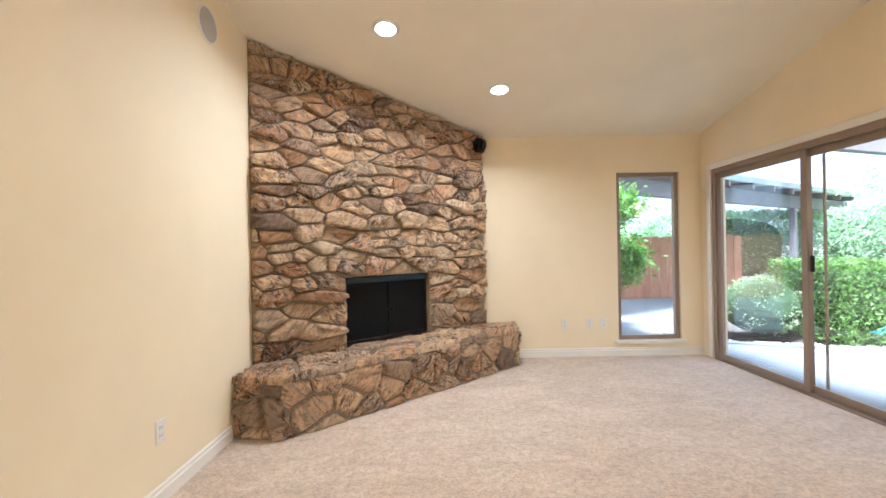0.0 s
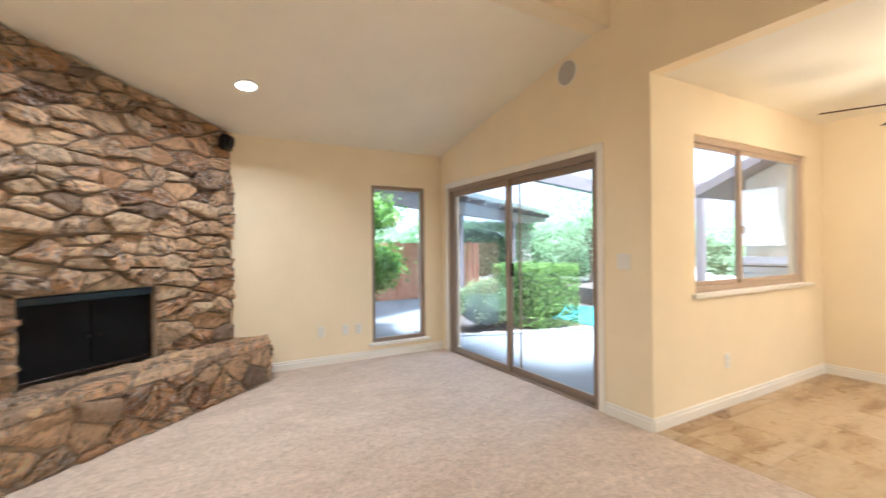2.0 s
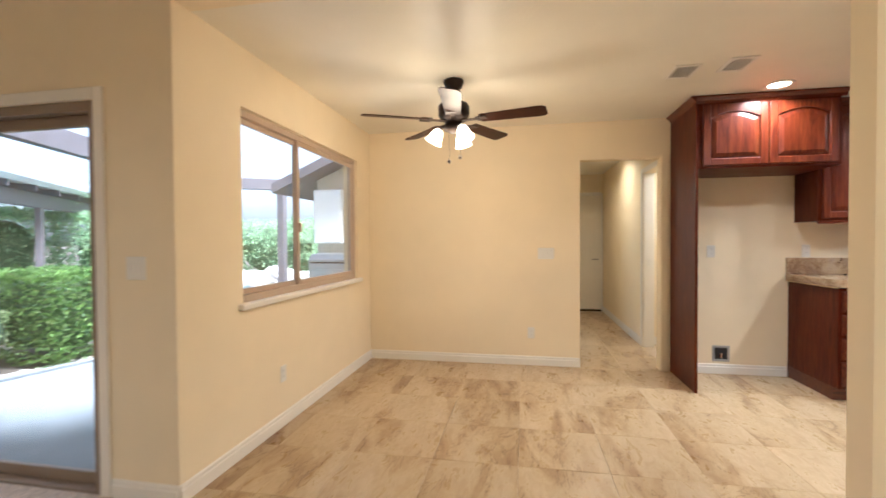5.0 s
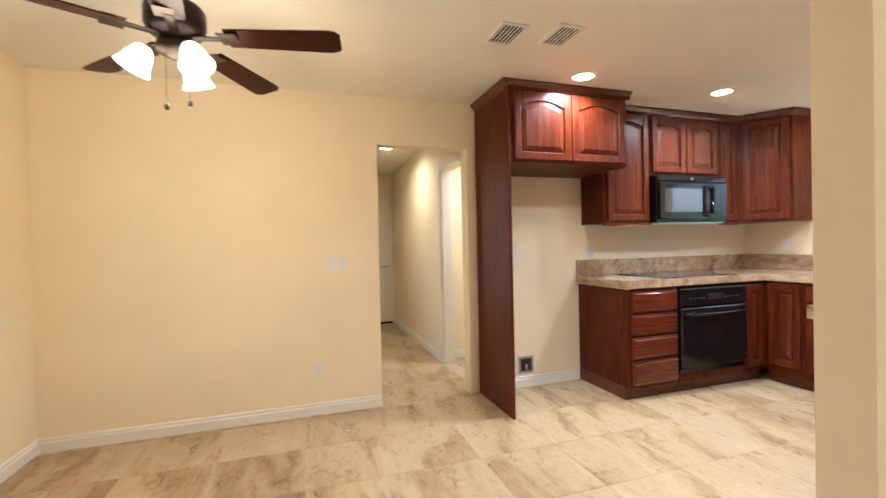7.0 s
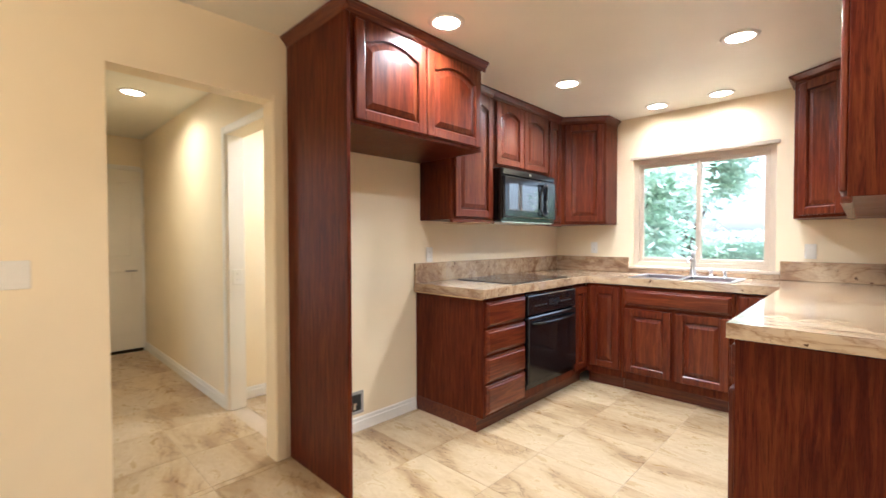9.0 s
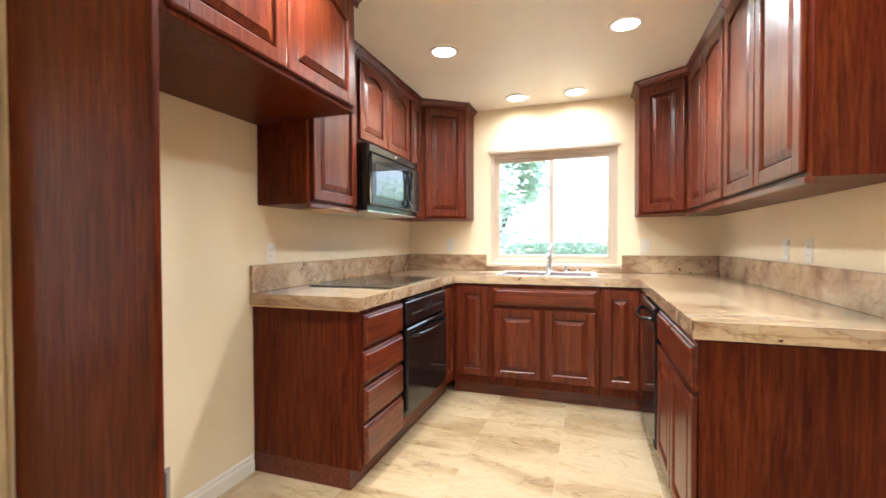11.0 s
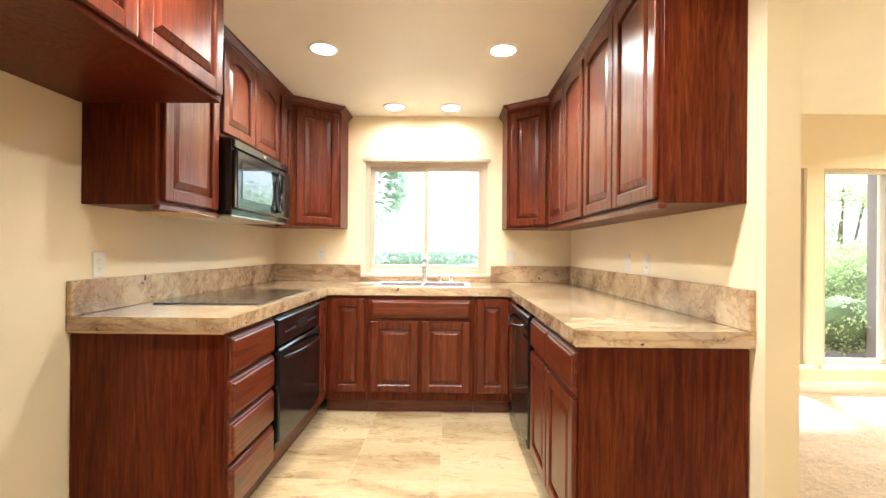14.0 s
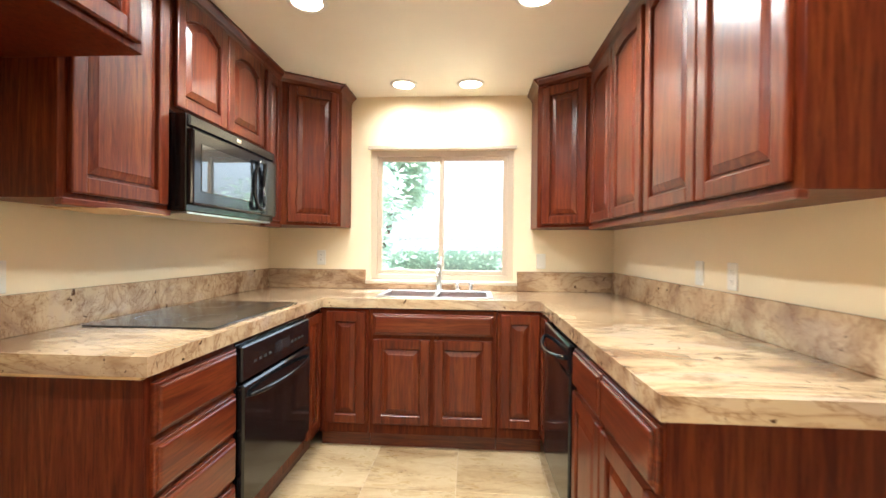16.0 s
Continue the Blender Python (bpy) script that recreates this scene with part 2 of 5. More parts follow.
DARKMETAL = mottled("oil_rubbed_bronze", (0.020, 0.013, 0.010), (0.035, 0.022, 0.016), 0.38, 8.0, 0.0, 0.7)
CHROME = mottled("brushed_chrome", (0.70, 0.70, 0.70), (0.80, 0.80, 0.80), 0.18, 20.0, 0.0, 1.0)
STEEL = mottled("stainless_steel", (0.55, 0.55, 0.55), (0.66, 0.66, 0.66), 0.28, 20.0, 0.0, 1.0)
GREYPAINT = mottled("grey_brown_beam_paint", (0.15, 0.125, 0.125), (0.20, 0.17, 0.17), 0.7)
CONCRETE = mottled("pale_concrete", (0.165, 0.172, 0.178), (0.22, 0.228, 0.232), 0.9, 2.0, 0.4)
SOIL = mottled("dark_soil", (0.06, 0.045, 0.035), (0.11, 0.085, 0.06), 0.95, 5.0, 0.9)
FENCE = mottled("redwood_fence", (0.34, 0.15, 0.08), (0.48, 0.24, 0.14), 0.8, 4.0, 0.3)
STUCCO = mottled("cream_stucco", (0.62, 0.56, 0.46), (0.70, 0.64, 0.54), 0.9, 5.0, 0.8)
ROOFING = mottled("pale_roof_edge", (0.50, 0.48, 0.47), (0.62, 0.60, 0.58), 0.8, 6.0, 0.4)
BOULDER = mottled("pale_boulder", (0.40, 0.35, 0.30), (0.60, 0.54, 0.48), 0.9, 6.0, 0.8)
BARK = mottled("brown_bark", (0.10, 0.07, 0.05), (0.17, 0.125, 0.09), 0.9, 12.0, 0.9)
POOL = mottled("pool_water", (0.10, 0.45, 0.50), (0.14, 0.52, 0.56), 0.08, 3.0, 0.1)
GREYPLASTIC = mottled("grey_vent_metal", (0.30, 0.28, 0.26), (0.36, 0.34, 0.31), 0.5, 8.0, 0.0)
# Near-black for shade in vent and box openings; also the oven buttons.
SHADOWGAP = mottled("gap_shade_button_black", (0.02, 0.018, 0.016), (0.03, 0.027, 0.024), 0.9, 8.0, 0.0)


def leaf(name, dark, light):
    m, n, l, b = material(name, light, 0.5)
    geo = n.new("ShaderNodeNewGeometry")
    l.new(ramp(n, l, geo.outputs["Random Per Island"], [(0.0, dark), (1.0, light)]), b.inputs["Base Color"])
    tl, mx, brt = n.new("ShaderNodeBsdfTranslucent"), n.new("ShaderNodeMixShader"), n.new("ShaderNodeHueSaturation")
    brt.inputs["Value"].default_value = 1.6
    l.new(b.inputs["Base Color"].links[0].from_socket, brt.inputs["Color"])
    l.new(brt.outputs[0], tl.inputs["Color"])
    mx.inputs[0].default_value = 0.45
    l.new(b.outputs[0], mx.inputs[1])
    l.new(tl.outputs[0], mx.inputs[2])
    l.new(mx.outputs[0], n["Material Output"].inputs["Surface"])
    return m


LEAF = leaf("hedge_leaf", (0.05, 0.10, 0.025), (0.24, 0.37, 0.09))
PALELEAF = leaf("pale_leaf", (0.20, 0.27, 0.12), (0.46, 0.53, 0.28))
# Far leaves lifted and flattened: veiling haze put into the colour.
FARLEAF = leaf("far_leaf_hazed", (0.24, 0.36, 0.20), (0.48, 0.60, 0.38))
# Paler, greyer leaves: glare seen through the windows is mixed into the colour.
HAZELEAF = leaf("haze_washed_leaf", (0.30, 0.40, 0.30), (0.56, 0.64, 0.52))
FERN = leaf("bamboo_leaf", (0.05, 0.12, 0.02), (0.22, 0.38, 0.07))


def glass(name, tint=(0.97, 0.98, 0.97)):
    m, n, l, b = material(name)
    tr, gl, mx, fr = (n.new("ShaderNode" + k) for k in ("BsdfTransparent", "BsdfGlossy", "MixShader", "LayerWeight"))
    tr.inputs[0].default_value = (*tint, 1)
    gl.inputs["Roughness"].default_value = 0.0
    fr.inputs["Blend"].default_value = 0.5
    pw, add = n.new("ShaderNodeMath"), n.new("ShaderNodeMath")
    pw.operation, pw.inputs[1].default_value = "POWER", 4.0
    add.operation, add.inputs[1].default_value, add.inputs[2].default_value = "MULTIPLY_ADD", 0.85, 0.035
    l.new(fr.outputs["Facing"], pw.inputs[0])
    l.new(pw.outputs[0], add.inputs[0])
    l.new(add.outputs[0], mx.inputs[0])
    l.new(tr.outputs[0], mx.inputs[1])
    l.new(gl.outputs[0], mx.inputs[2])
    l.new(mx.outputs[0], n["Material Output"].inputs["Surface"])
    return m


GLASS, SCREENGLASS = glass("window_glass"), glass("dusty_glass", (0.88, 0.90, 0.91))


def glow(name, colour, strength):
    m, n, l, b = material(name, colour, 0.5)
    b.inputs["Emission Color"].default_value = (*colour, 1)
    b.inputs["Emission Strength"].default_value = strength
    return m


LENS = glow("lamp_lens", (1.0, 0.93, 0.82), 3.0)
SHADE = glow("frosted_shade", (1.0, 0.84, 0.58), 1.2)


# ---- building blocks ----
ORIGIN = {}


def thing(name, m, label, category, group="", world_built=False, kind=""):
    """An Empty at the base of a thing. world_built: its parts come in world coordinates."""
    ob = new(name)
    ob.matrix_world = m
    ob.empty_display_size = 0.1
    if world_built:
        ORIGIN[ob.name] = m.translation.copy()
    return tagged(ob, label, category, group, kind)


def mesh_of(name, bm, mat, smooth=False):
    me = bpy.data.meshes.new(name)
    bmesh.ops.recalc_face_normals(bm, faces=bm.faces)
    bm.to_mesh(me)
    bm.free()
    me.materials.append(mat)
    if smooth:
        for p in me.polygons:
            p.use_smooth = True
    return me


def part(name, bm, mat, parent, label="", smooth=False):
    o = ORIGIN.get(parent.name)
    if o is not None:
        bmesh.ops.translate(bm, vec=-o, verts=bm.verts)
    ob = new(name, mesh_of(name, bm, mat, smooth))
    ob.parent = parent
    if o is not None:
        ORIGIN[ob.name] = o
    return tagged(ob, label)


def solid(name, bm, mat, label, category="", kind="structure", smooth=False):
    return tagged(new(name, mesh_of(name, bm, mat, smooth)), label, category, "", kind)


def box(bm, x0, y0, z0, x1, y1, z1, bevel=0.0, seg=1):
    r = bmesh.ops.create_cube(bm, size=1.0)
    vs = r["verts"]
    for v in vs:
        v.co = Vector(((x0 + x1) / 2 + v.co.x * abs(x1 - x0), (y0 + y1) / 2 + v.co.y * abs(y1 - y0), (z0 + z1) / 2 + v.co.z * abs(z1 - z0)))
    if bevel:
        es = list({e for v in vs for e in v.link_edges})
        bmesh.ops.bevel(bm, geom=es, offset=bevel, segments=seg, affect="EDGES", profile=0.5)
    return bm


def boxed(*a, bevel=0.0, seg=1):
    return box(bmesh.new(), *a, bevel=bevel, seg=seg)


def prism(bm, outline, lo, hi, axis="z"):
    """A polygon swept between lo and hi along an axis."""
    def at(p, h):
        return {"z": (p[0], p[1], h), "y": (p[0], h, p[1]), "x": (h, p[0], p[1])}[axis]
    a = [bm.verts.new(at(p, lo)) for p in outline]
    b = [bm.verts.new(at(p, hi)) for p in outline]
    bm.faces.new(a)
    bm.faces.new(b[::-1])
    for i in range(len(a)):
        j = (i + 1) % len(a)
        bm.faces.new((a[i], b[i], b[j], a[j]))
    return bm


def prisma(outline, lo, hi, axis="z"):
    return prism(bmesh.new(), outline, lo, hi, axis)


def turned(bm, profile, n=24, at=(0, 0, 0)):
    """A body of revolution about z from (radius, height) pairs."""
    rings = []
    for r, z in profile:
        rings.append([bm.verts.new((at[0] + r * math.cos(2 * math.pi * k / n), at[1] + r * math.sin(2 * math.pi * k / n), at[2] + z)) for k in range(n)])
    for a, b in zip(rings, rings[1:]):
        for k in range(n):
            bm.faces.new((a[k], a[(k + 1) % n], b[(k + 1) % n], b[k]))
    for ring in (rings[0], rings[-1]):
        if (ring[0].co - ring[n // 2].co).length > 1e-4:
            bm.faces.new(ring)
    return bm


def rod(bm, points, r, n=8):
    """A round bar along a line of points."""
    pts = [Vector(p) for p in points]
    rings = []
    for i, p in enumerate(pts):
        d = (pts[min(i + 1, len(pts) - 1)] - pts[max(i - 1, 0)]).normalized()
        s = d.cross(Vector((0, 0, 1)) if abs(d.z) < 0.9 else Vector((1, 0, 0))).normalized()
        u = s.cross(d)
        rings.append([bm.verts.new(p + r * (math.cos(2 * math.pi * k / n) * s + math.sin(2 * math.pi * k / n) * u)) for k in range(n)])
    for a, b in zip(rings, rings[1:]):
        for k in range(n):
            bm.faces.new((a[k], a[(k + 1) % n], b[(k + 1) % n], b[k]))
    bm.faces.new(rings[0])
    bm.faces.new(rings[-1])
    return bm


# ---- setting ----
T = 0.12                      # inner walls
XW, XE, XK = -1.03, 3.20, 5.87  # west wall, slider wall, east wall of dining and kitchen
YN, YD, YS = 4.976, 2.08, -4.06  # north wall, dining north wall, south wall
H = 2.44
SLOPE = 0.20


def wall_x(name, x0, x1, y0, y1, z1, holes, mat=WALL, label="cream painted plaster wall", z0=-0.1):
    """A wall along y between x0 and x1, with holes (ya, yb, za, zb)."""
    bm = bmesh.new()
    ys = sorted({y0, y1, *[h[0] for h in holes], *[h[1] for h in holes]})
    for a, b in zip(ys, ys[1:]):
        hs = sorted([h for h in holes if h[0] <= a + 1e-6 and h[1] >= b - 1e-6], key=lambda h: h[2])
        z = z0
        for h in hs:
            if h[2] > z:
                box(bm, x0, a, z, x1, b, h[2])
            z = h[3]
        if z < z1:
            box(bm, x0, a, z, x1, b, z1)
    bmesh.ops.remove_doubles(bm, verts=bm.verts, dist=1e-5)
    return solid(name, bm, mat, label, "wall")


def wall_y(name, y0, y1, x0, x1, z1, holes, mat=WALL, label="cream painted plaster wall", z0=-0.1):
    bm = bmesh.new()
    xs = sorted({x0, x1, *[h[0] for h in holes], *[h[1] for h in holes]})
    for a, b in zip(xs, xs[1:]):
        hs = sorted([h for h in holes if h[0] <= a + 1e-6 and h[1] >= b - 1e-6], key=lambda h: h[2])
        z = z0
        for h in hs:
            if h[2] > z:
                box(bm, a, y0, z, b, y1, h[2])
            z = h[3]
        if z < z1:
            box(bm, a, y0, z, b, y1, z1)
    bmesh.ops.remove_doubles(bm, verts=bm.verts, dist=1e-5)
    return solid(name, bm, mat, label, "wall")


SL = (2.53, 4.80, -0.05, 1.99)      # sliding door opening: y, y, z, z
NW = (2.272, 2.962, 0.17, 2.005)  # narrow north window: x, x, z, z
DW = (3.705, 5.515, 0.905, 2.085)  # dining window
KW = (3.95, 5.055, 1.02, 2.03)    # kitchen window
HO = (-0.87, -0.12, -0.09, 2.066)   # hall opening: y, y, z, z
SW1, SW2 = (0.33, 0.95, 0.24, 2.0), (1.10, 1.75, 0.24, 2.0)  # south windows
# Third opening is unseen, added to let more daylight into the living room.
SW3 = (-0.85, -0.10, 0.24, 2.0)

wall_x("wall_west", XW - 0.15, XW, YS - 0.15, YN + 0.15, 3.6, [])
wall_y("wall_north", YN, YN + 0.15, XW, XE + 0.15, 3.0, [NW])
wall_x("wall_slider", XE, XE + 0.15, YD + 0.15, YN, 3.6, [SL])
wall_y("wall_dining_north", YD, YD + 0.15, XE, XK + T, 3.6, [DW])
wall_x("wall_east", XK, XK + T, YS, YD, H, [HO])
wall_y("wall_south", YS - 0.15, YS, XW, XK + T, 3.6, [KW, SW1, SW2, SW3])
wall_x("wall_kitchen_west", XE - T, XE, YS, -1.70, 3.5, [])
wall_x("wall_post", XE - T, XE, -0.86, -0.72, 3.5, [], label="cream painted square wall post")
wall_x("wall_header", XE, XE + T, YS, YD, 3.6, [], z0=H - 0.003)
# hall and the room beside it
wall_y("wall_hall_north", -0.12 + 0.07, 0.07, XK + T, 9.57, H, [(6.75, 7.55, 0.05, 2.05)])
wall_y("wall_hall_south", -0.96 - T, -0.96, XK + T, 9.57, H, [(6.02, 6.84, -0.09, 2.05)])
wall_x("wall_hall_end", 9.45, 9.57, -0.96, -0.05, H, [])
wall_x("wall_side_room_east", 7.0, 7.12, -2.7, -0.96 - T, H, [])
# The hole is for an unseen window, added to light this room.
wall_y("wall_side_room_south", -2.82, -2.7, XK + T, 7.12, H, [(6.1, 6.9, 0.9, 2.0)])

# ceilings
solid("ceiling_flat", boxed(XE + T, YS, H, 9.57, YD, H + 0.12), DCEIL, "off-white lightly textured flat ceiling", "ceiling")
bm = prisma([(2.56, 2.416 + SLOPE * (YN - 2.56)), (YN + 0.15, 2.416 - SLOPE * 0.15), (YN + 0.15, 2.60), (2.56, 3.1)], XW, XE, "x")
solid("ceiling_north_slope", bm, CEIL, "cream vaulted ceiling sloping down to the window", "ceiling")
bm = prisma([(YS, 2.48), (2.40, 3.42), (2.40, 3.55), (YS, 2.62)], XW, XE, "x")
solid("ceiling_south_slope", bm, CEIL, "cream vaulted ceiling over the living room", "ceiling")
solid("ceiling_beam", boxed(XW, 2.40, 2.89, XE, 2.56, 3.55), WALL, "cream painted dropped ceiling beam", "beam")

# floors
solid("floor_carpet", boxed(XW, YS, -0.1, XE, YN, 0.0), CARPET, "beige cut-pile carpet with vacuum tracks", "carpet")
solid("floor", boxed(XE, YS, -0.1, 9.57, YD, -0.0025), GROUT, "beige grout bed of the tiled floor", "floor")


def baseboard(name, runs):
    """Two-step painted skirting; each run is (x0, y0, x1, y1) on a wall face, with the room on its left."""
    bm = bmesh.new()
    for x0, y0, x1, y1 in runs:
        d = Vector((x1 - x0, y1 - y0, 0))
        m = Matrix.Translation((x0, y0, 0)) @ Matrix.Rotation(math.atan2(d.y, d.x), 4, "Z")
        b2 = bmesh.new()
        prism(b2, [(0.0, 0.0), (0.014, 0.0), (0.014, 0.062), (0.009, 0.068), (0.009, 0.084), (0.004, 0.092), (0.0, 0.092)], 0.0, d.length, "x")
        bmesh.ops.transform(b2, matrix=m, verts=b2.verts)
        me = bpy.data.meshes.new("tmp")
        b2.to_mesh(me)
        b2.free()
        bm.from_mesh(me)
        bpy.data.meshes.remove(me)
    return solid(name, bm, TRIM, "off-white painted stepped baseboard", "baseboard")


baseboard("baseboard_living", [(XW, 3.05, XW, YS), (XE, YN, 1.13, YN), (XE, YD, XE, SL[0] - 0.065), (XW, YS, XE - T, YS)])
baseboard("baseboard_dining", [(XK, YD, XE, YD), (XK, HO[1], XK, YD), (XK, -1.95, XK, -0.98)])
baseboard("baseboard_hall", [(9.45, -0.05, XK + T, -0.05), (6.90, -0.96, 9.45, -0.96), (7.0, -2.7, 7.0, -1.08)])
baseboard("baseboard_post", [(XE, -0.72, XE - T, -0.72), (XE - T, -0.72, XE - T, -0.86)])


# ---- windows ----
def casing(name, parts_list, mat, label):
    bm = bmesh.new()
    for p in parts_list:
        box(bm, *p, bevel=0.004)
    return solid(name, bm, mat, label, "trim")


def frame_bars(bm, a0, a1, z0, z1, d0, d1, w, axis):
    """Four bars of width w round an opening; axis is the wall's direction."""
    for p, q, r, s in ((a0, a0 + w, z0, z1), (a1 - w, a1, z0, z1), (a0 + w, a1 - w, z0, z0 + w), (a0 + w, a1 - w, z1 - w, z1)):
        if axis == "x":
            box(bm, p, d0, r, q, d1, s, bevel=0.003)
        else:
            box(bm, d0, p, r, d1, q, s, bevel=0.003)
    return bm


def pane(parent, a0, a1, z0, z1, d, axis, mat=None):
    bm = boxed(a0, d - 0.003, z0, a1, d + 0.003, z1) if axis == "x" else boxed(d - 0.003, a0, z0, d + 0.003, a1, z1)
    ob = part("pane", bm, mat or GLASS, parent, "clear glass")
    ob.visible_shadow = False
    return ob


def window(name, hole, face, back, axis, mat, split, label, sill=True):
    """A window set in its hole; face: the wall's inner face, back: towards outside, +1 or -1."""
    a0, a1, z0, z1 = hole
    d = face + back * 0.06
    at = ((a0 + a1) / 2, face, z0) if axis == "x" else (face, (a0 + a1) / 2, z0)
    w = thing(name, pose(*at), label, "window", world_built=True, kind="structure")
    part("window_frame", frame_bars(bmesh.new(), a0, a1, z0, z1, d - 0.03, d + 0.03, 0.045, axis), mat, w)
    if split:
        mid = a0 + (a1 - a0) * split
        for p, q, off in ((a0 + 0.045, mid + 0.02, 0.012), (mid - 0.02, a1 - 0.045, -0.012)):
            s = part("sash", frame_bars(bmesh.new(), p, q, z0 + 0.045, z1 - 0.045, d + off - 0.011, d + off + 0.011, 0.035, axis), mat, w)
            pane(w, p + 0.03, q - 0.03, z0 + 0.075, z1 - 0.075, d + off, axis)
        bm = boxed(mid - 0.012, d - back * 0.045, 1.35, mid + 0.012, d - back * 0.022, 1.42, bevel=0.003) if axis == "x" else boxed(d - 0.04, mid - 0.012, 1.35, d - 0.02, mid + 0.012, 1.42)
        part("latch", bm, mat, w)
    else:
        pane(w, a0 + 0.04, a1 - 0.04, z0 + 0.04, z1 - 0.04, d, axis)
    if sill:
        lo, hi = sorted((face - back * 0.035, d - back * 0.03))
        bm = boxed(a0 - 0.045, lo, z0 - 0.035, a1 + 0.045, hi, z0 + 0.002, bevel=0.006) if axis == "x" else boxed(lo, a0 - 0.045, z0 - 0.035, hi, a1 + 0.045, z0 + 0.002, bevel=0.006)
        part("window_sill", bm, TRIM, w, "white painted sill board")
    return w


window("window_1", NW, YN, 1, "x", BRONZE, 0, "tall narrow fixed window with bronze aluminium frame")
window("window_2", DW, YD, 1, "x", TAN, 0.40, "sliding dining window with tan aluminium frame")
window("window_3", KW, YS, -1, "x", SAND, 0.5, "sliding kitchen window with sand-coloured frame over the sink", sill=False)
window("window_6", (6.75, 7.55, 0.05, 2.05), -0.05, 1, "x", ALMOND, 0, "glazed panel in the hall wall", sill=False)
# Unseen window added so daylight brightens the side doorway.
window("window_7", (6.1, 6.9, 0.9, 2.0), -2.7, -1, "x", ALMOND, 0.5, "added unseen sliding side room window with almond frame")
window("window_4", SW1, YS, -1, "x", SAND, 0, "tall narrow fixed window with tan frame")
window("window_5", SW2, YS, -1, "x", SAND, 0, "tall narrow fixed window with tan frame")

# Added window out of view, a daylight source for the living room.
window("window_8_unseen", SW3, YS, -1, "x", SAND, 0, "tall narrow fixed window with tan frame")

# sliding patio door
sd = thing("door_1", pose(XE + 0.06, (SL[0] + SL[1]) / 2, 0), "bronze aluminium sliding glass patio door, closed", "sliding door", world_built=True, kind="structure")
d0 = XE + 0.006
part("door_frame", frame_bars(bmesh.new(), SL[0], SL[1], -0.04, SL[3], d0, d0 + 0.09, 0.05, "y"), BRONZE, sd)
ymid = 3.69
for p, q, off in ((SL[0] + 0.05, ymid + 0.04, 0.055), (ymid - 0.04, SL[1] - 0.05, 0.02)):
    s = part("door_leaf", frame_bars(bmesh.new(), p, q, 0.012, SL[3] - 0.05, d0 + off, d0 + off + 0.028, 0.06, "y"), BRONZE, sd)
    pane(sd, p + 0.055, q - 0.055, 0.068, SL[3] - 0.105, d0 + off + 0.014, "y", SCREENGLASS if off < 0.03 else GLASS)
part("screen_stile", boxed(d0 + 0.092, 3.572, 0.06, d0 + 0.11, 3.590, 1.94, bevel=0.003), BRONZE, sd, "slim screen door stile")
part("door_handle", boxed(d0 + 0.03, 3.618, 0.97, d0 + 0.054, 3.644, 1.10, bevel=0.006), BLACK, sd, "small black latch")
casing("trim_slider", [(XE - 0.014, SL[0] - 0.06, 0, XE, SL[0], SL[3] + 0.06), (XE - 0.014, SL[1], 0, XE, SL[1] + 0.06, SL[3] + 0.06), (XE - 0.014, SL[0], SL[3], XE, SL[1], SL[3] + 0.06)], TRIM, "white painted casing round the sliding door")


# ---- recessed lamps ----
def downlight(x, y, z, tilt=0.0, power=14.0, spread=150, tone=(1.0, 0.92, 0.78)):
    d = thing("recessed_downlight", pose(x, y, z, tilt), "white round recessed ceiling downlight, lit", "ceiling light", "recessed downlights")
    part("trim_ring", turned(bmesh.new(), [(0.070, -0.002), (0.072, -0.010), (0.095, -0.006), (0.098, 0.0)], 32), OFFWHITE, d, "white trim ring", True)
    part("lens", turned(bmesh.new(), [(0.0001, -0.004), (0.071, -0.004)], 32), LENS, d, "glowing lens")
    lamp = new("downlight_lamp", bpy.data.lights.new("downlight_lamp", "AREA"))
    lamp.data.shape, lamp.data.size, lamp.data.energy = "DISK", 0.13, power
    lamp.data.color, lamp.data.spread = tone, radians(spread)
    lamp.matrix_world = pose(x, y, z, tilt) @ pose(0, 0, -0.016)


KITCHEN_W = 5.0
for x, y in ((5.06, -2.757), (3.985, -2.765), (3.985, -1.468)):
    downlight(x, y, H, power=KITCHEN_W)
for x, y in ((4.763, -3.80), (4.287, -3.81)):
    downlight(x, y, H, power=KITCHEN_W * 0.22)
downlight(5.08, -1.468, H, power=KITCHEN_W)
downlight(7.59, -0.53, H, power=2.8, tone=(1.0, 0.80, 0.52))
downlight(6.45, -1.65, H, power=4.0)
TILTN = -math.degrees(math.atan(SLOPE))
for x, y in ((-0.02, 3.29), (0.88, 4.06)):
    downlight(x, y, 2.416 + SLOPE * (YN - y) - 0.002, TILTN, 4.0)


# Two unseen lamps added: the first for a glow there, the second as fill.
for x, y, w in ((-0.1, -3.1, 14.0), (2.2, -1.6, 3.0)):
    downlight(x, y, 2.48 + (y - YS) * 0.1455 - 0.002, 8.28, w, tone=(1.0, 0.86, 0.60))


# ---- stone fireplace ----
FP = pose(-1.03, 3.38, 0, 0, 0, 41.1)
FL = 2.43
rng = np.random.RandomState(7)


def clip(poly, p, nrm):
    """The part of a polygon on the side of p that nrm points away from."""
    out = []
    for a, b in zip(poly, poly[1:] + poly[:1]):
        da, db = (a - p) @ nrm, (b - p) @ nrm
        if da <= 0:
            out.append(a)
        if (da < 0 < db) or (db < 0 < da):
            out.append(a + (b - a) * (da / (da - db)))
    return out


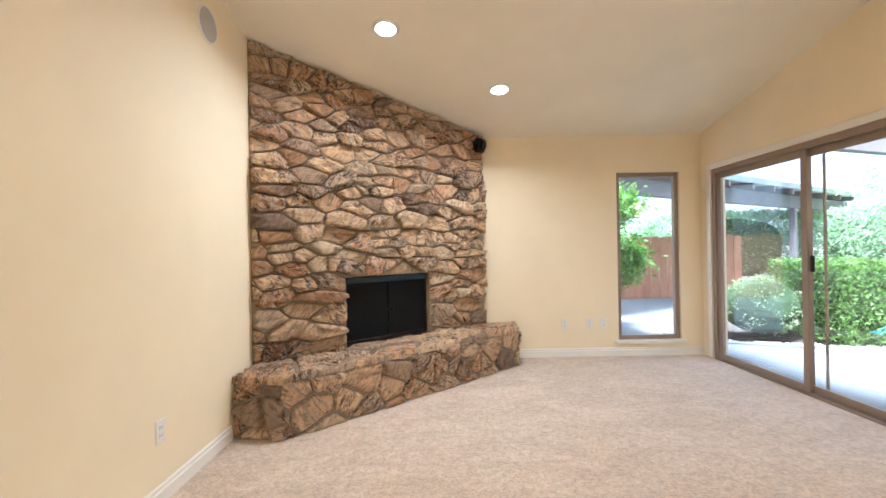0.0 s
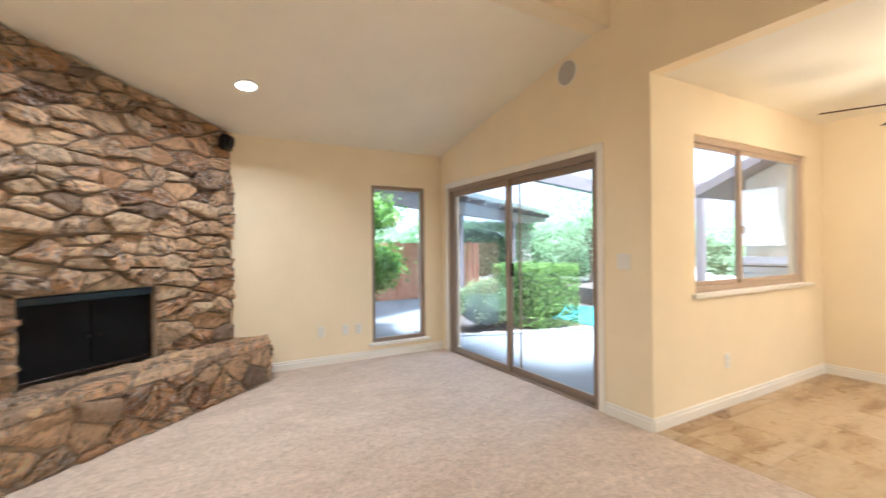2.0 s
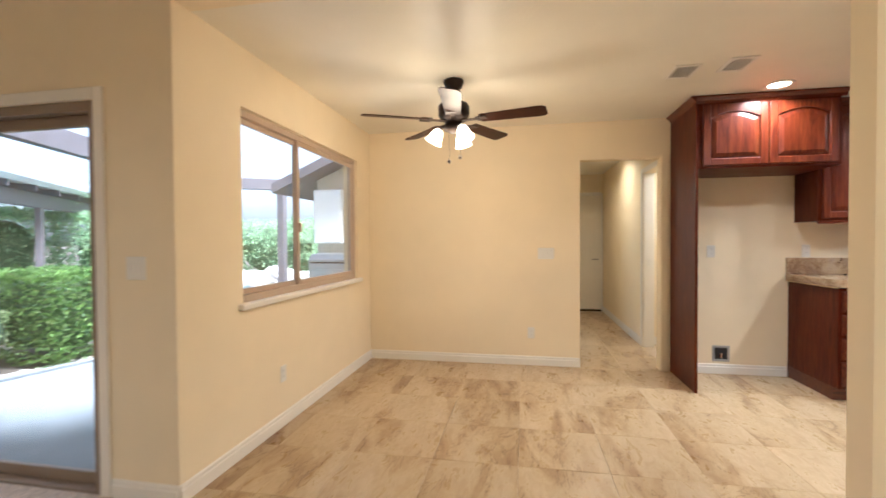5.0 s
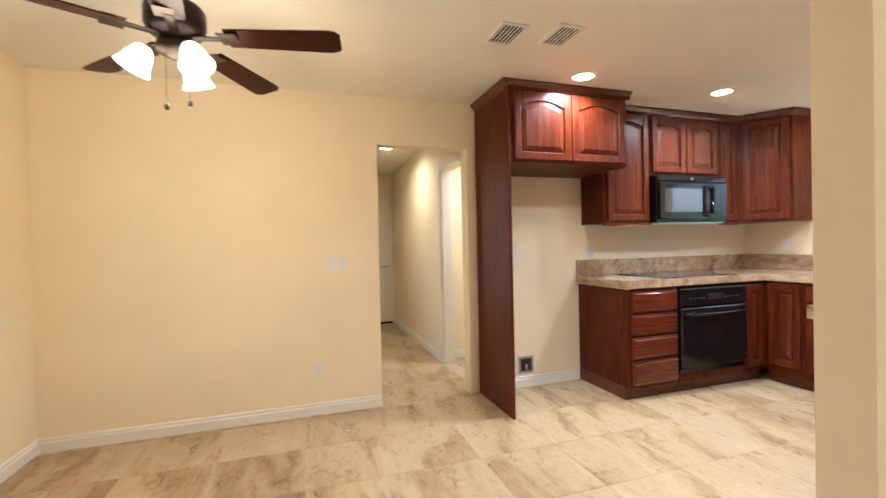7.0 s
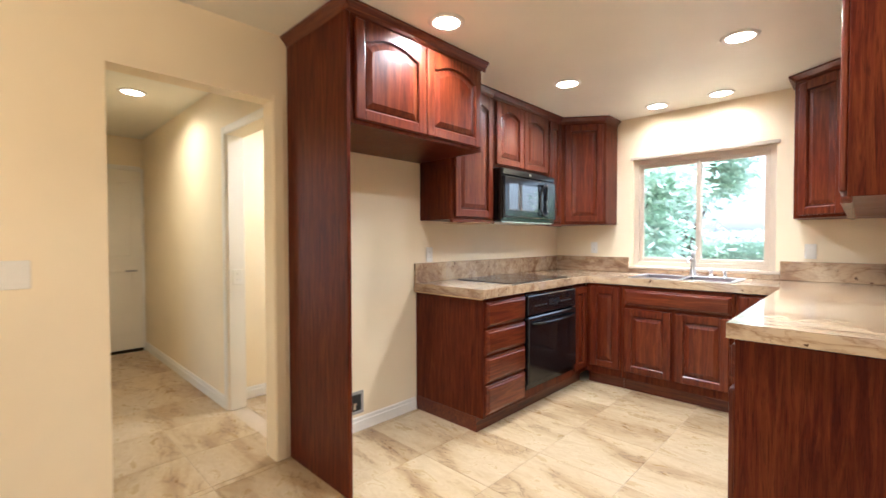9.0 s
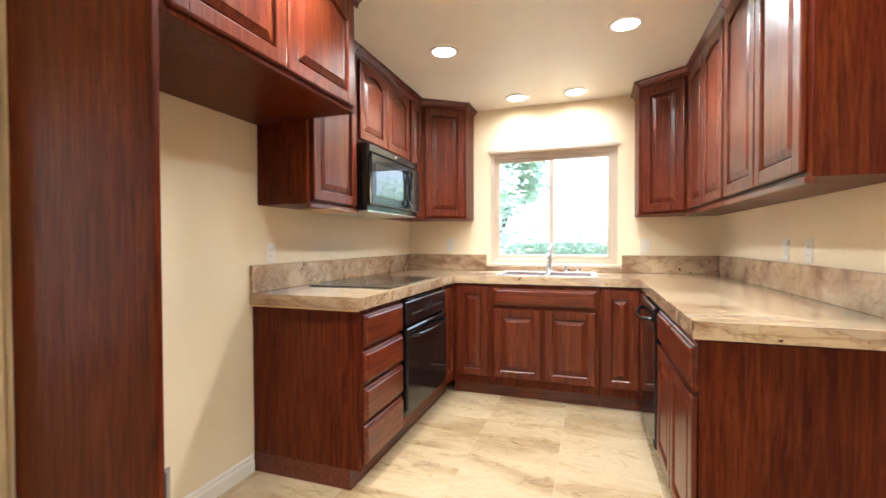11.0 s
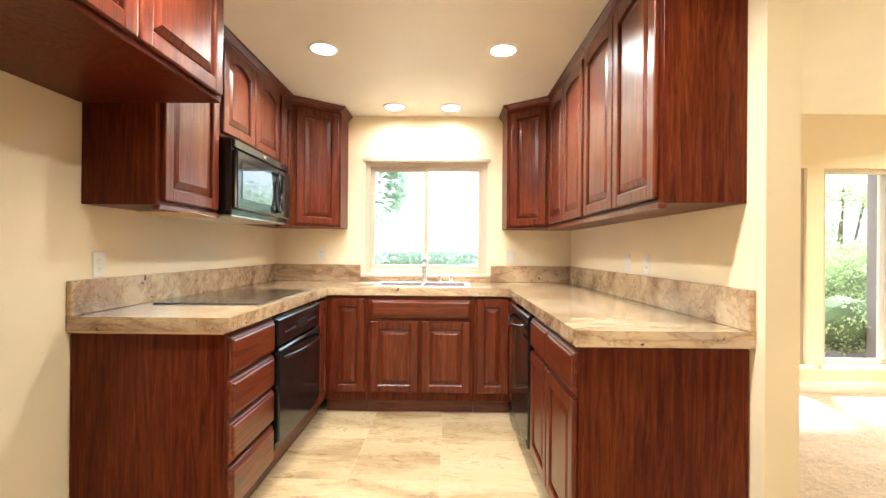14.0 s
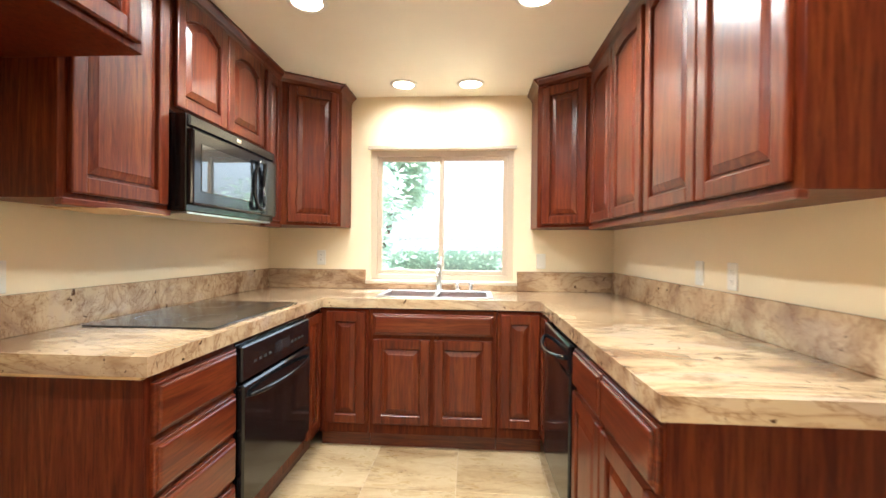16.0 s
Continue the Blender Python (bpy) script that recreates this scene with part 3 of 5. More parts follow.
def cells(outline, size, stretch, gap, hole=None, seed=1):
    """Irregular stones that fill an outline (anticlockwise), with joints between them."""
    r = np.random.RandomState(seed)
    o = [np.array(p, float) for p in outline]
    lo, hi = np.min(o, 0), np.max(o, 0)
    sites = []
    row, v = 0, lo[1] - size
    while v < hi[1] + size:
        u = lo[0] - size * stretch + r.rand() * size
        while u < hi[0] + size * stretch:
            sites.append((u + r.uniform(-0.3, 0.3) * size * stretch, v + r.uniform(-0.42, 0.42) * size))
            u += size * stretch * r.choice([0.6, 0.85, 1.1, 1.5])
        v += size * r.uniform(0.75, 1.1)
    sites = np.array(sites)
    if hole:
        inside = (sites[:, 0] > hole[0] - 0.01) & (sites[:, 0] < hole[1] + 0.01) & (sites[:, 1] > hole[2]) & (sites[:, 1] < hole[3] + 0.01)
        sites = sites[~inside]
    sc = np.array([1.0 / stretch, 1.0])
    out = []
    for i, s in enumerate(sites):
        poly = [np.array(p) for p in o]
        d = np.hypot(*((sites - s) * sc).T)
        for j in np.argsort(d)[1:22]:
            nrm = (sites[j] - s) * sc * sc
            ln = np.hypot(*nrm)
            nrm = nrm / ln
            mid = (s + sites[j]) / 2
            poly = clip(poly, mid - nrm * gap * r.uniform(0.35, 1.1), nrm)
            if len(poly) < 3:
                break
        if hole and len(poly) > 2:
            if s[0] <= hole[0] and hole[2] - 0.05 < s[1] < hole[3] + 0.06:
                poly = clip(poly, np.array([hole[0] - gap / 2, 0]), np.array([1.0, 0]))
            elif s[0] >= hole[1] and hole[2] - 0.05 < s[1] < hole[3] + 0.06:
                poly = clip(poly, np.array([hole[1] + gap / 2, 0]), np.array([-1.0, 0]))
            elif hole[0] < s[0] < hole[1]:
                poly = clip(poly, np.array([0, hole[3] + gap / 2]), np.array([0, -1.0]))
            else:
                poly = clip(poly, np.array([0, hole[3] + gap / 2]), np.array([0, -1.0])) if hole[0] - 0.1 < s[0] < hole[1] + 0.1 else poly
        if len(poly) < 3:
            continue
        area = 0.5 * abs(sum(a[0] * b[1] - a[1] * b[0] for a, b in zip(poly, poly[1:] + poly[:1])))
        if area < 0.0012:
            continue
        out.append(poly)
    return out


def stone_mesh(poly, proud, r, lean=0.22):
    """A rough stone with a rounded outline, standing proud of the joint; local y points into the wall."""
    for _ in range(2):
        nxt = []
        for a, b in zip(poly, poly[1:] + poly[:1]):
            k = 0.17 if _ else 0.09
            nxt += [a + (b - a) * k, a + (b - a) * (1 - k)]
        poly = nxt
    c = sum(poly) / len(poly)
    size = math.sqrt(sum(np.hypot(*(p - c)) ** 2 for p in poly) / len(poly))
    tilt = r.uniform(-lean, lean, 2)
    bm = bmesh.new()
    rings = []
    shift = Vector(r.uniform(0, 50, 3))
    for f, h in ((1.0, -0.02), (0.98, 0.72), (0.94, 0.95), (0.66, 1.0), (0.33, 1.0)):
        ring = []
        for p in poly:
            q = c + (p - c) * f
            wob = noise.noise(Vector((q[0] * 16, q[1] * 26, 0)) + shift)
            wob2 = noise.noise(Vector((q[0] * 45, q[1] * 60, 3)) + shift)
            dep = proud * h * (1 + 0.42 * wob + 0.26 * wob2) + h * ((q - c) @ tilt) * 0.35
            q = q + (q - c) / max(size, 1e-3) * 0.010 * wob2 * min(1, 2 * h)
            ring.append(bm.verts.new((q[0] - c[0], -max(dep, -0.02), q[1] - c[1])))
        rings.append(ring)
    n = len(poly)
    for a, b in zip(rings, rings[1:]):
        for k in range(n):
            bm.faces.new((a[k], a[(k + 1) % n], b[(k + 1) % n], b[k]))
    top = bm.verts.new((0, -proud * (0.85 + 0.3 * r.rand()), 0))
    for k in range(n):
        bm.faces.new((rings[-1][k], rings[-1][(k + 1) % n], top))
    return bm, c


def lay_stones(parent, m, outline, size, stretch, gap, proud, hole=None, seed=1, lean=0.22):
    r = np.random.RandomState(seed + 100)
    for poly in cells(outline, size, stretch, gap, hole, seed):
        bm, c = stone_mesh(poly, r.uniform(*proud), r, lean)
        me = mesh_of("stone", bm, STONE, True)
        ob = new("stone", me)
        ob.parent = parent
        ob.matrix_local = m @ Matrix.Translation((c[0], 0, c[1]))


fire = thing("stone_fireplace", FP, "floor to ceiling rough fieldstone corner fireplace with raised hearth", "fireplace")
FB = (0.755, 1.655, 0.39, 0.975)


def top_at(u):
    return 2.416 + SLOPE * (YN - (3.38 + u * math.sin(radians(41.1))))


bm = prisma([(0.0, 0.0), (FB[0], 0.0), (FB[0], FB[3]), (FB[1], FB[3]), (FB[1], 0.0), (FL, 0.0), (FL, top_at(FL)), (0.0, top_at(0.0))], 0.0, 0.30, "y")
face = part("chimney_breast", bm, MORTAR, fire, "tan mortar between rough stones")
lay_stones(face, Matrix(), [(0.005, 0.40), (FL - 0.02, 0.40), (FL - 0.02, top_at(FL) - 0.01), (0.005, top_at(0) - 0.01)], 0.118, 2.1, 0.011, (0.022, 0.085), FB, 5, 0.42)
part("soot_box", prism(prism(prism(boxed(FB[0], 0.42, FB[2], FB[1], 0.45, FB[3]), [(FB[0] - 0.02, 0.301), (FB[0], 0.10), (FB[0], 0.45), (FB[0] - 0.02, 0.45)], FB[2], FB[3]), [(FB[1] + 0.02, 0.301), (FB[1], 0.10), (FB[1], 0.45), (FB[1] + 0.02, 0.45)], FB[2], FB[3]), [(FB[0], 0.05), (FB[1], 0.05), (FB[1], 0.45), (FB[0], 0.45)], FB[3] - 0.01, FB[3] + 0.01), SOOT, fire, "sooty black firebox")
scr = part("fire_screen_frame", frame_bars(bmesh.new(), FB[0] + 0.005, FB[1] - 0.005, FB[2] + 0.015, FB[3] - 0.005, 0.035, 0.06, 0.022, "x"), DARKMETAL, fire, "dark metal frame of the glass fire doors")
part("vent_hood", boxed(FB[0] + 0.01, 0.012, FB[3] - 0.062, FB[1] - 0.01, 0.045, FB[3] - 0.006, bevel=0.006), mottled("blue_black_steel", (0.012, 0.022, 0.032), (0.02, 0.033, 0.045), 0.3, 5.0, 0.0, 0.4), fire, "blue-black steel hood strip")
for k in range(2):
    a = FB[0] + 0.028 + k * (FB[1] - FB[0] - 0.056) / 2
    b = a + (FB[1] - FB[0] - 0.056) / 2 - 0.004
    d = part("fire_door", boxed(a, 0.040, FB[2] + 0.038, b, 0.050, FB[3] - 0.065, bevel=0.002), FIREBLACK, fire, "black mesh fire door")
    x = b - 0.03 if k == 0 else a + 0.03
    part("knob", turned(bmesh.new(), [(0.006, 0.0), (0.006, 0.02), (0.012, 0.024), (0.012, 0.032), (0.002, 0.036)], 12), DARKMETAL, d).matrix_local = pose(x, 0.040, 0.66, 90)

# hearth, in the fireplace's own directions
inv = FP.inverted()
HP = [inv @ Vector((x, y, 0)) for x, y in ((-1.03, 3.06), (-0.68, 3.0), (1.13, 4.66), (1.13, YN - 0.002))]
HB = [inv @ Vector((0.80, YN - 0.002, 0)), inv @ Vector((-1.03, 3.38, 0))]
HZ = 0.40
ring = [(p.x, p.y) for p in HP + HB]
hearth = part("hearth", prisma([(p.x * 0.985 + 0.02, p.y + 0.03) for p in HP] + [(p.x, p.y + 0.02) for p in HB], 0.0, HZ - 0.035), MORTAR, fire, "raised stone hearth bench")
for k in range(3):
    a, b = HP[k], HP[k + 1]
    d = b - a
    m = Matrix.Translation((a.x, a.y, 0)) @ Matrix.Rotation(math.atan2(d.y, d.x), 4, "Z") @ Matrix.Translation((0, 0.035, 0))
    lay_stones(hearth, m, [(0.004, 0.004), (d.length - 0.004, 0.004), (d.length - 0.004, HZ - 0.05), (0.004, HZ - 0.05)], 0.19, 1.25, 0.012, (0.03, 0.05), None, 11 + k, 0.08)
mt = Matrix.Translation((0, 0, HZ - 0.045)) @ Matrix.Rotation(radians(-90), 4, "X")
lay_stones(hearth, mt, ring, 0.22, 1.7, 0.012, (0.040, 0.050), None, 23, 0.03)


# ---- cabinets ----
def arch_line(x0, x1, z, rise, n=12):
    """Points of a cathedral arch from x0 to x1 whose ends lie at z."""
    if rise <= 0:
        return [(x0, z), (x1, z)]
    pts = []
    for k in range(n + 1):
        f = k / n
        s = max(0.0, min(1.0, (f - 0.04) / 0.92))
        pts.append((x0 + (x1 - x0) * f, z + rise * (1 - (2 * s - 1) ** 2)))
    return pts


def door(parent, x0, x1, z0, z1, rise=0.0, y=0.0, stile=0.058, mat=None):
    """A raised-panel door whose back lies at y; it faces -y."""
    w, t = stile, 0.022
    bm = bmesh.new()
    box(bm, x0, y - t, z0, x0 + w, y, z1, bevel=0.007, seg=3)
    box(bm, x1 - w, y - t, z0, x1, y, z1, bevel=0.007, seg=3)
    box(bm, x0 + w - 0.006, y - t + 0.001, z0, x1 - w + 0.006, y, z0 + w, bevel=0.006)
    line = arch_line(x0 + w, x1 - w, z1 - w - rise, rise)
    prism(bm, line + [(x1 - w, z1), (x0 + w, z1)], y - t + 0.001, y, "y")
    d = part("door", bm, mat or WOOD, parent)
    g = 0.004
    def outline(i):
        a, b = x0 + w + i, x1 - w - i
        return [(a, z0 + w + i), (b, z0 + w + i)] + arch_line(a, b, z1 - w - rise - i, rise)[::-1]
    bm = bmesh.new()
    rings = []
    for i, dep in ((-0.004, 0.012), (0.001, 0.018), (0.009, 0.018), (0.011, 0.013), (0.036, 0.005), (0.040, 0.003)):
        rings.append([bm.verts.new((px, y - t + dep, pz)) for px, pz in outline(i)])
    for a, b in zip(rings, rings[1:]):
        for k in range(len(a)):
            bm.faces.new((a[k], a[(k + 1) % len(a)], b[(k + 1) % len(b)], b[k]))
    bm.faces.new(rings[-1])
    part("panel", bm, mat or WOOD, d)
    return d


def drawer(parent, x0, x1, z0, z1, y=0.0):
    """A slab front with a stepped, routed edge all round; it faces -y."""
    bm = bmesh.new()
    rings = []
    for i, dep in ((0.0, 0.0), (0.0, 0.008), (0.0008, 0.0115), (0.0030, 0.0142), (0.0065, 0.0158), (0.0115, 0.0162), (0.0120, 0.0185), (0.0132, 0.0215), (0.0160, 0.0240), (0.0195, 0.0254), (0.0245, 0.0258), (0.0285, 0.0258)):
        rings.append([bm.verts.new((px, y - dep, pz)) for px, pz in ((x0 + i, z0 + i), (x1 - i, z0 + i), (x1 - i, z1 - i), (x0 + i, z1 - i))])
    for a, b in zip(rings, rings[1:]):
        for k in range(4):
            bm.faces.new((a[k], a[(k + 1) % 4], b[(k + 1) % 4], b[k]))
    bm.faces.new(rings[0])
    bm.faces.new(rings[-1])
    return part("drawer_front", bm, WOODX, parent)


def crown(bm, x0, x1, z, d, left=True, right=True):
    """A flared crown strip round the top of a cabinet front (and its ends)."""
    prof = [(0.0, 0.0), (0.006, 0.006), (0.010, 0.022), (0.030, 0.042), (0.036, 0.046), (0.036, 0.058), (0.0, 0.058)]
    a, b = (0.036 if left else 0.0), (0.036 if right else 0.0)
    prism(bm, [(-p, z + q) for p, q in prof], x0 - a, x1 + b, "x")
    if left:
        prism(bm, [(x0 - p, z + q) for p, q in prof], 0.001, d, "y")
    if right:
        prism(bm, [(x1 + p, z + q) for p, q in prof], 0.001, d, "y")
    return bm


def upper(m, w, z0, d, doors, label, rise=0.05, ends=(False, False), skirt=0.02, plain=False):
    """A wall cabinet; m puts its front left lower corner, its front faces local -y."""
    c = thing("wall_cabinet", m @ pose(0, 0, z0), label, "cabinet", "kitchen wall cabinets")
    top = H - z0 - 0.002
    body = part("body", boxed(0, 0.0, 0.0, w, d, top - 0.004, bevel=0.002), WOODSIDE, c)
    n = len(doors)
    for a, b in doors:
        door(c, a, b, 0.02, top - 0.075, rise)
    part("crown", crown(bmesh.new(), 0, w, top - 0.060, d, *ends), WOODX, c, "flared crown moulding")
    if skirt:
        part("light_rail", boxed(0.0, -0.018, -0.022, w, 0.014, 0.002, bevel=0.004), WOODX, c)
    return c


RED = "cherry-stained oak wall cabinet with raised-panel doors"
# east wall, from the refrigerator space to the corner
EAST = lambda y, x: pose(x, y, 0, 0, 0, -90)
WEST = lambda y, x: pose(x, y, 0, 0, 0, 90)
upper(EAST(-0.978, 5.27), 1.022, 1.85, 0.60, [(0.03, 0.505), (0.515, 0.995)], "deep cherry-stained oak cabinet with arched doors above the refrigerator space", 0.045, (True, True), 0.0)
upper(EAST(-2.004, 5.55), 0.486, 1.42, 0.32, [(0.03, 0.465)], RED + " beside the microwave", 0.04)
upper(EAST(-2.494, 5.55), 0.812, 1.85, 0.32, [(0.02, 0.40), (0.41, 0.79)], "short cherry-stained oak cabinet with arched doors above the microwave", 0.04, skirt=0)
upper(EAST(-3.310, 5.55), 0.236, 1.42, 0.32, [(0.015, 0.22)], "narrow cherry-stained oak wall cabinet beside the corner", 0.0)
# west wall
upper(WEST(-2.690, 3.51), 0.895, 1.42, 0.31, [(0.02, 0.445), (0.455, 0.865)], RED + " above the long counter", 0.016, (False, True))
upper(WEST(-3.530, 3.51), 0.836, 1.42, 0.31, [(0.02, 0.41), (0.42, 0.82)], RED + " above the long counter", 0.016)


def corner_cabinet(a, b, wall_y, label):
    """A diagonal wall cabinet in a corner: front from a to b (left to right as seen), then square to the south wall."""
    a, b = Vector((*a, 0)), Vector((*b, 0))
    d = b - a
    m = Matrix.Translation((a.x, a.y, 1.42)) @ Matrix.Rotation(math.atan2(d.y, d.x), 4, "Z")
    c = thing("corner_wall_cabinet", m, label, "cabinet", "kitchen wall cabinets")
    iv = Matrix.Translation((0, 0, -1.42)) @ Matrix()
    loc = lambda p: (m.inverted() @ Vector((p[0], p[1], 1.42)))
    w = d.length
    top = H - 1.42 - 0.002
    backs = []
    if d.x < 0 and a.x > b.x and a.x > 4.5:
        foot = [(a.x, a.y), (b.x, b.y), (b.x, wall_y), (XK - 0.002, wall_y), (XK - 0.002, a.y)]
    else:
        foot = [(a.x, a.y), (b.x, b.y), (XE + 0.002, b.y), (XE + 0.002, wall_y), (a.x, wall_y)]
    pts = [loc(p) for p in foot]
    part("body", prisma([(p.x, p.y) for p in pts], 0.0, top - 0.004), WOODSIDE, c)
    door(c, 0.045, w - 0.03, 0.02, top - 0.075)
    bm = crown(bmesh.new(), 0, w, top - 0.060, 0.1, False, False)
    part("crown", bm, WOODX, c, "flared crown moulding")
    # crown and pilaster on the short square end
    e = [loc(p) for p in ((b.x, b.y), (b.x, wall_y))] if a.x > 4.5 else [loc(p) for p in ((a.x, wall_y), (a.x, a.y))]
    f = e[1] - e[0]
    b2 = bmesh.new()
    prof = [(0.0, 0.0), (0.010, 0.022), (0.030, 0.042), (0.036, 0.046), (0.036, 0.058), (0.0, 0.058)]
    prism(b2, [(-p, top - 0.060 + q) for p, q in prof], -0.03 if a.x > 4.5 else 0.0, f.length if a.x > 4.5 else f.length + 0.03, "x")
    bmesh.ops.transform(b2, matrix=Matrix.Translation(e[0]) @ Matrix.Rotation(math.atan2(f.y, f.x), 4, "Z"), verts=b2.verts)
    part("end_crown", b2, WOODX, c)
    return c


corner_cabinet((5.55, -3.552), (5.21, -3.80), YS + 0.002, "diagonal cherry-stained oak corner wall cabinet")
corner_cabinet((3.82, -3.76), (3.512, -3.536), YS + 0.002, "diagonal cherry-stained oak corner wall cabinet")

# tall end panel of the refrigerator space
fp = thing("refrigerator_end_panel", pose(5.25, -0.96, 0), "tall cherry-stained oak panel from floor to ceiling", "cabinet panel", world_built=True)
part("panel_board", boxed(5.25, -0.974, 0.0, 5.862, -0.952, H - 0.062, bevel=0.003), WOODSIDE, fp)
bm = prisma([(-0.952 + p, H - 0.062 + q) for p, q in ((0.0, 0.0), (0.010, 0.022), (0.030, 0.042), (0.036, 0.046), (0.036, 0.058), (0.0, 0.058))], 5.23, 5.862, "x")
part("panel_crown", bm, WOODX, fp)


# base cabinets
def base(name, m, w, d, label, fronts, toe=0.10, h=0.885, ends=(False, False)):
    c = thing(name, m, label, "cabinet", "kitchen base cabinets")
    part("body", boxed(0, 0.0, toe, w, d, h, bevel=0.002), WOODSIDE, c)
    part("plinth", boxed(0.0, 0.055, 0.0, w, d, toe), WOODX, c, "dark recessed toe kick")
    for f in fronts:
        if f[0] == "door":
            door(c, *f[1:5], 0.0)
        else:
            drawer(c, *f[1:5])
    return c


base("drawer_base_cabinet", EAST(-1.958, 5.225), 0.480, 0.642, "cherry-stained oak base cabinet with four routed drawer fronts", [("drawer", 0.025, 0.472, z0, z1) for z0, z1 in ((0.700, 0.862), (0.520, 0.678), (0.335, 0.498), (0.125, 0.312))])
base("filler_base_cabinet", EAST(-3.175, 5.225), 0.250, 0.642, "narrow cherry-stained oak filler beside the oven", [("door", 0.02, 0.235, 0.14, 0.862)])
base("sink_base_cabinet", pose(4.905, -3.430, 0, 0, 0, 180), 0.800, 0.626, "cherry-stained oak sink base cabinet with two panel doors", [("drawer", 0.025, 0.778, 0.725, 0.858), ("door", 0.025, 0.383, 0.165, 0.700), ("door", 0.412, 0.770, 0.165, 0.700)])
base("narrow_base_cabinet", pose(5.222, -3.430, 0, 0, 0, 180), 0.314, 0.626, "narrow cherry-stained oak base cabinet beside the sink", [("door", 0.045, 0.295, 0.165, 0.868)])
base("narrow_base_cabinet", pose(4.102, -3.430, 0, 0, 0, 180), 0.280, 0.626, "narrow cherry-stained oak base cabinet beside the sink", [("door", 0.02, 0.255, 0.165, 0.868)])
base("drawer_door_base_cabinet", WEST(-2.600, 3.82), 0.830, 0.616, "cherry-stained oak base cabinet with drawers over doors", [("drawer", 0.012, 0.385, 0.705, 0.862), ("drawer", 0.398, 0.812, 0.705, 0.862), ("door", 0.012, 0.385, 0.125, 0.685), ("door", 0.398, 0.812, 0.125, 0.685)])
base("filler_base_cabinet", WEST(-3.430, 3.82), 0.222, 0.616, "narrow cherry-stained oak filler beside the dishwasher", [("door", 0.02, 0.20, 0.14, 0.862)])

base("oven_base_cabinet", EAST(-2.440, 5.225), 0.733, 0.642, "low cherry-stained oak plinth cabinet under the oven", [], h=0.165)

# oven under the counter
ov = thing("built_in_oven", EAST(-2.440, 5.222), "black glass built-in oven with curved handle under the counter", "oven")
OW = 0.733
part("body", boxed(0, 0.0, 0.166, OW, 0.60, 0.885), BLACK, ov)
part("control_panel", boxed(0.006, -0.028, 0.715, OW - 0.006, 0.0, 0.862, bevel=0.006), BLACK, ov, "glossy black control panel")
part("display", boxed(0.30, -0.0295, 0.765, 0.46, -0.027, 0.815), mottled("dark_display", (0.02, 0.022, 0.025), (0.03, 0.032, 0.036), 0.05, 3.0, 0.0), ov)
for k in range(8):
    x = 0.10 + 0.045 * k + (0.20 if k > 3 else 0.0)
    part("button", boxed(x, -0.030, 0.775, x + 0.024, -0.027, 0.787, bevel=0.001), SHADOWGAP, ov)
od = part("oven_door", boxed(0.006, -0.036, 0.215, OW - 0.006, 0.0, 0.705, bevel=0.008), BLACK, ov, "black glass oven door")
bm = rod(bmesh.new(), [(0.05 + (OW - 0.10) * k / 14, -0.040 - 0.045 * math.sin(math.pi * k / 14) ** 0.6, 0.655) for k in range(15)], 0.010, 10)
part("oven_handle", bm, BLACK, od, "curved glossy black handle", True)
part("kick_grille", boxed(0.006, -0.014, 0.170, OW - 0.006, 0.0, 0.208, bevel=0.003), BLACK, ov)

# dishwasher
dwash = thing("dishwasher", WEST(-3.206, 3.82), "black dishwasher with curved towel-bar handle under the counter", "dishwasher")
part("body", boxed(0.0, 0.0, 0.10, 0.604, 0.58, 0.885), BLACK, dwash)
part("dishwasher_door", boxed(0.004, -0.030, 0.12, 0.600, 0.0, 0.735, bevel=0.008), BLACK, dwash)
part("control_panel", boxed(0.004, -0.034, 0.742, 0.600, 0.0, 0.868, bevel=0.008), BLACK, dwash)
bm = rod(bmesh.new(), [(0.06 + 0.48 * k / 14, -0.036 - 0.05 * math.sin(math.pi * k / 14) ** 0.6, 0.80 - 0.02 * math.sin(math.pi * k / 14)) for k in range(15)], 0.011, 10)
part("handle", bm, BLACK, dwash, "curved glossy black handle", True)
part("latch_tab", boxed(0.55, -0.036, 0.128, 0.565, -0.03, 0.158, bevel=0.002), CHROME, dwash)
part("kick_plate", boxed(0.0, 0.05, 0.0, 0.604, 0.07, 0.10), BLACK, dwash)

# microwave
SMOKED = mottled("smoked_glass", (0.03, 0.035, 0.035), (0.035, 0.04, 0.04), 0.03, 3.0, 0.0)
SMOKED.node_tree.nodes["Principled BSDF"].inputs["IOR"].default_value = 2.1
mw = thing("microwave", EAST(-2.500, 5.465), "black over-the-range microwave with loop handle", "microwave")
MW = 0.80
z0, z1 = 1.42, 1.838
part("body", boxed(0, 0.012, z0, MW, 0.40, z1, bevel=0.004), BLACK, mw)
part("vent_strip", boxed(0.004, 0.0, z1 - 0.055, MW - 0.004, 0.014, z1 - 0.003, bevel=0.006), BLACK, mw)
part("microwave_door", boxed(0.004, -0.016, z0 + 0.03, MW * 0.76, 0.014, z1 - 0.062, bevel=0.010, seg=2), BLACK, mw, "glossy black door")
part("control_panel", boxed(MW * 0.76 + 0.004, -0.010, z0 + 0.03, MW - 0.004, 0.014, z1 - 0.062, bevel=0.006), BLACK, mw)
part("window_glass", boxed(0.06, -0.019, z0 + 0.09, MW * 0.62, -0.014, z1 - 0.12, bevel=0.002), SMOKED, mw)
hx = MW * 0.70
hz = (z0 + z1) / 2 - 0.02
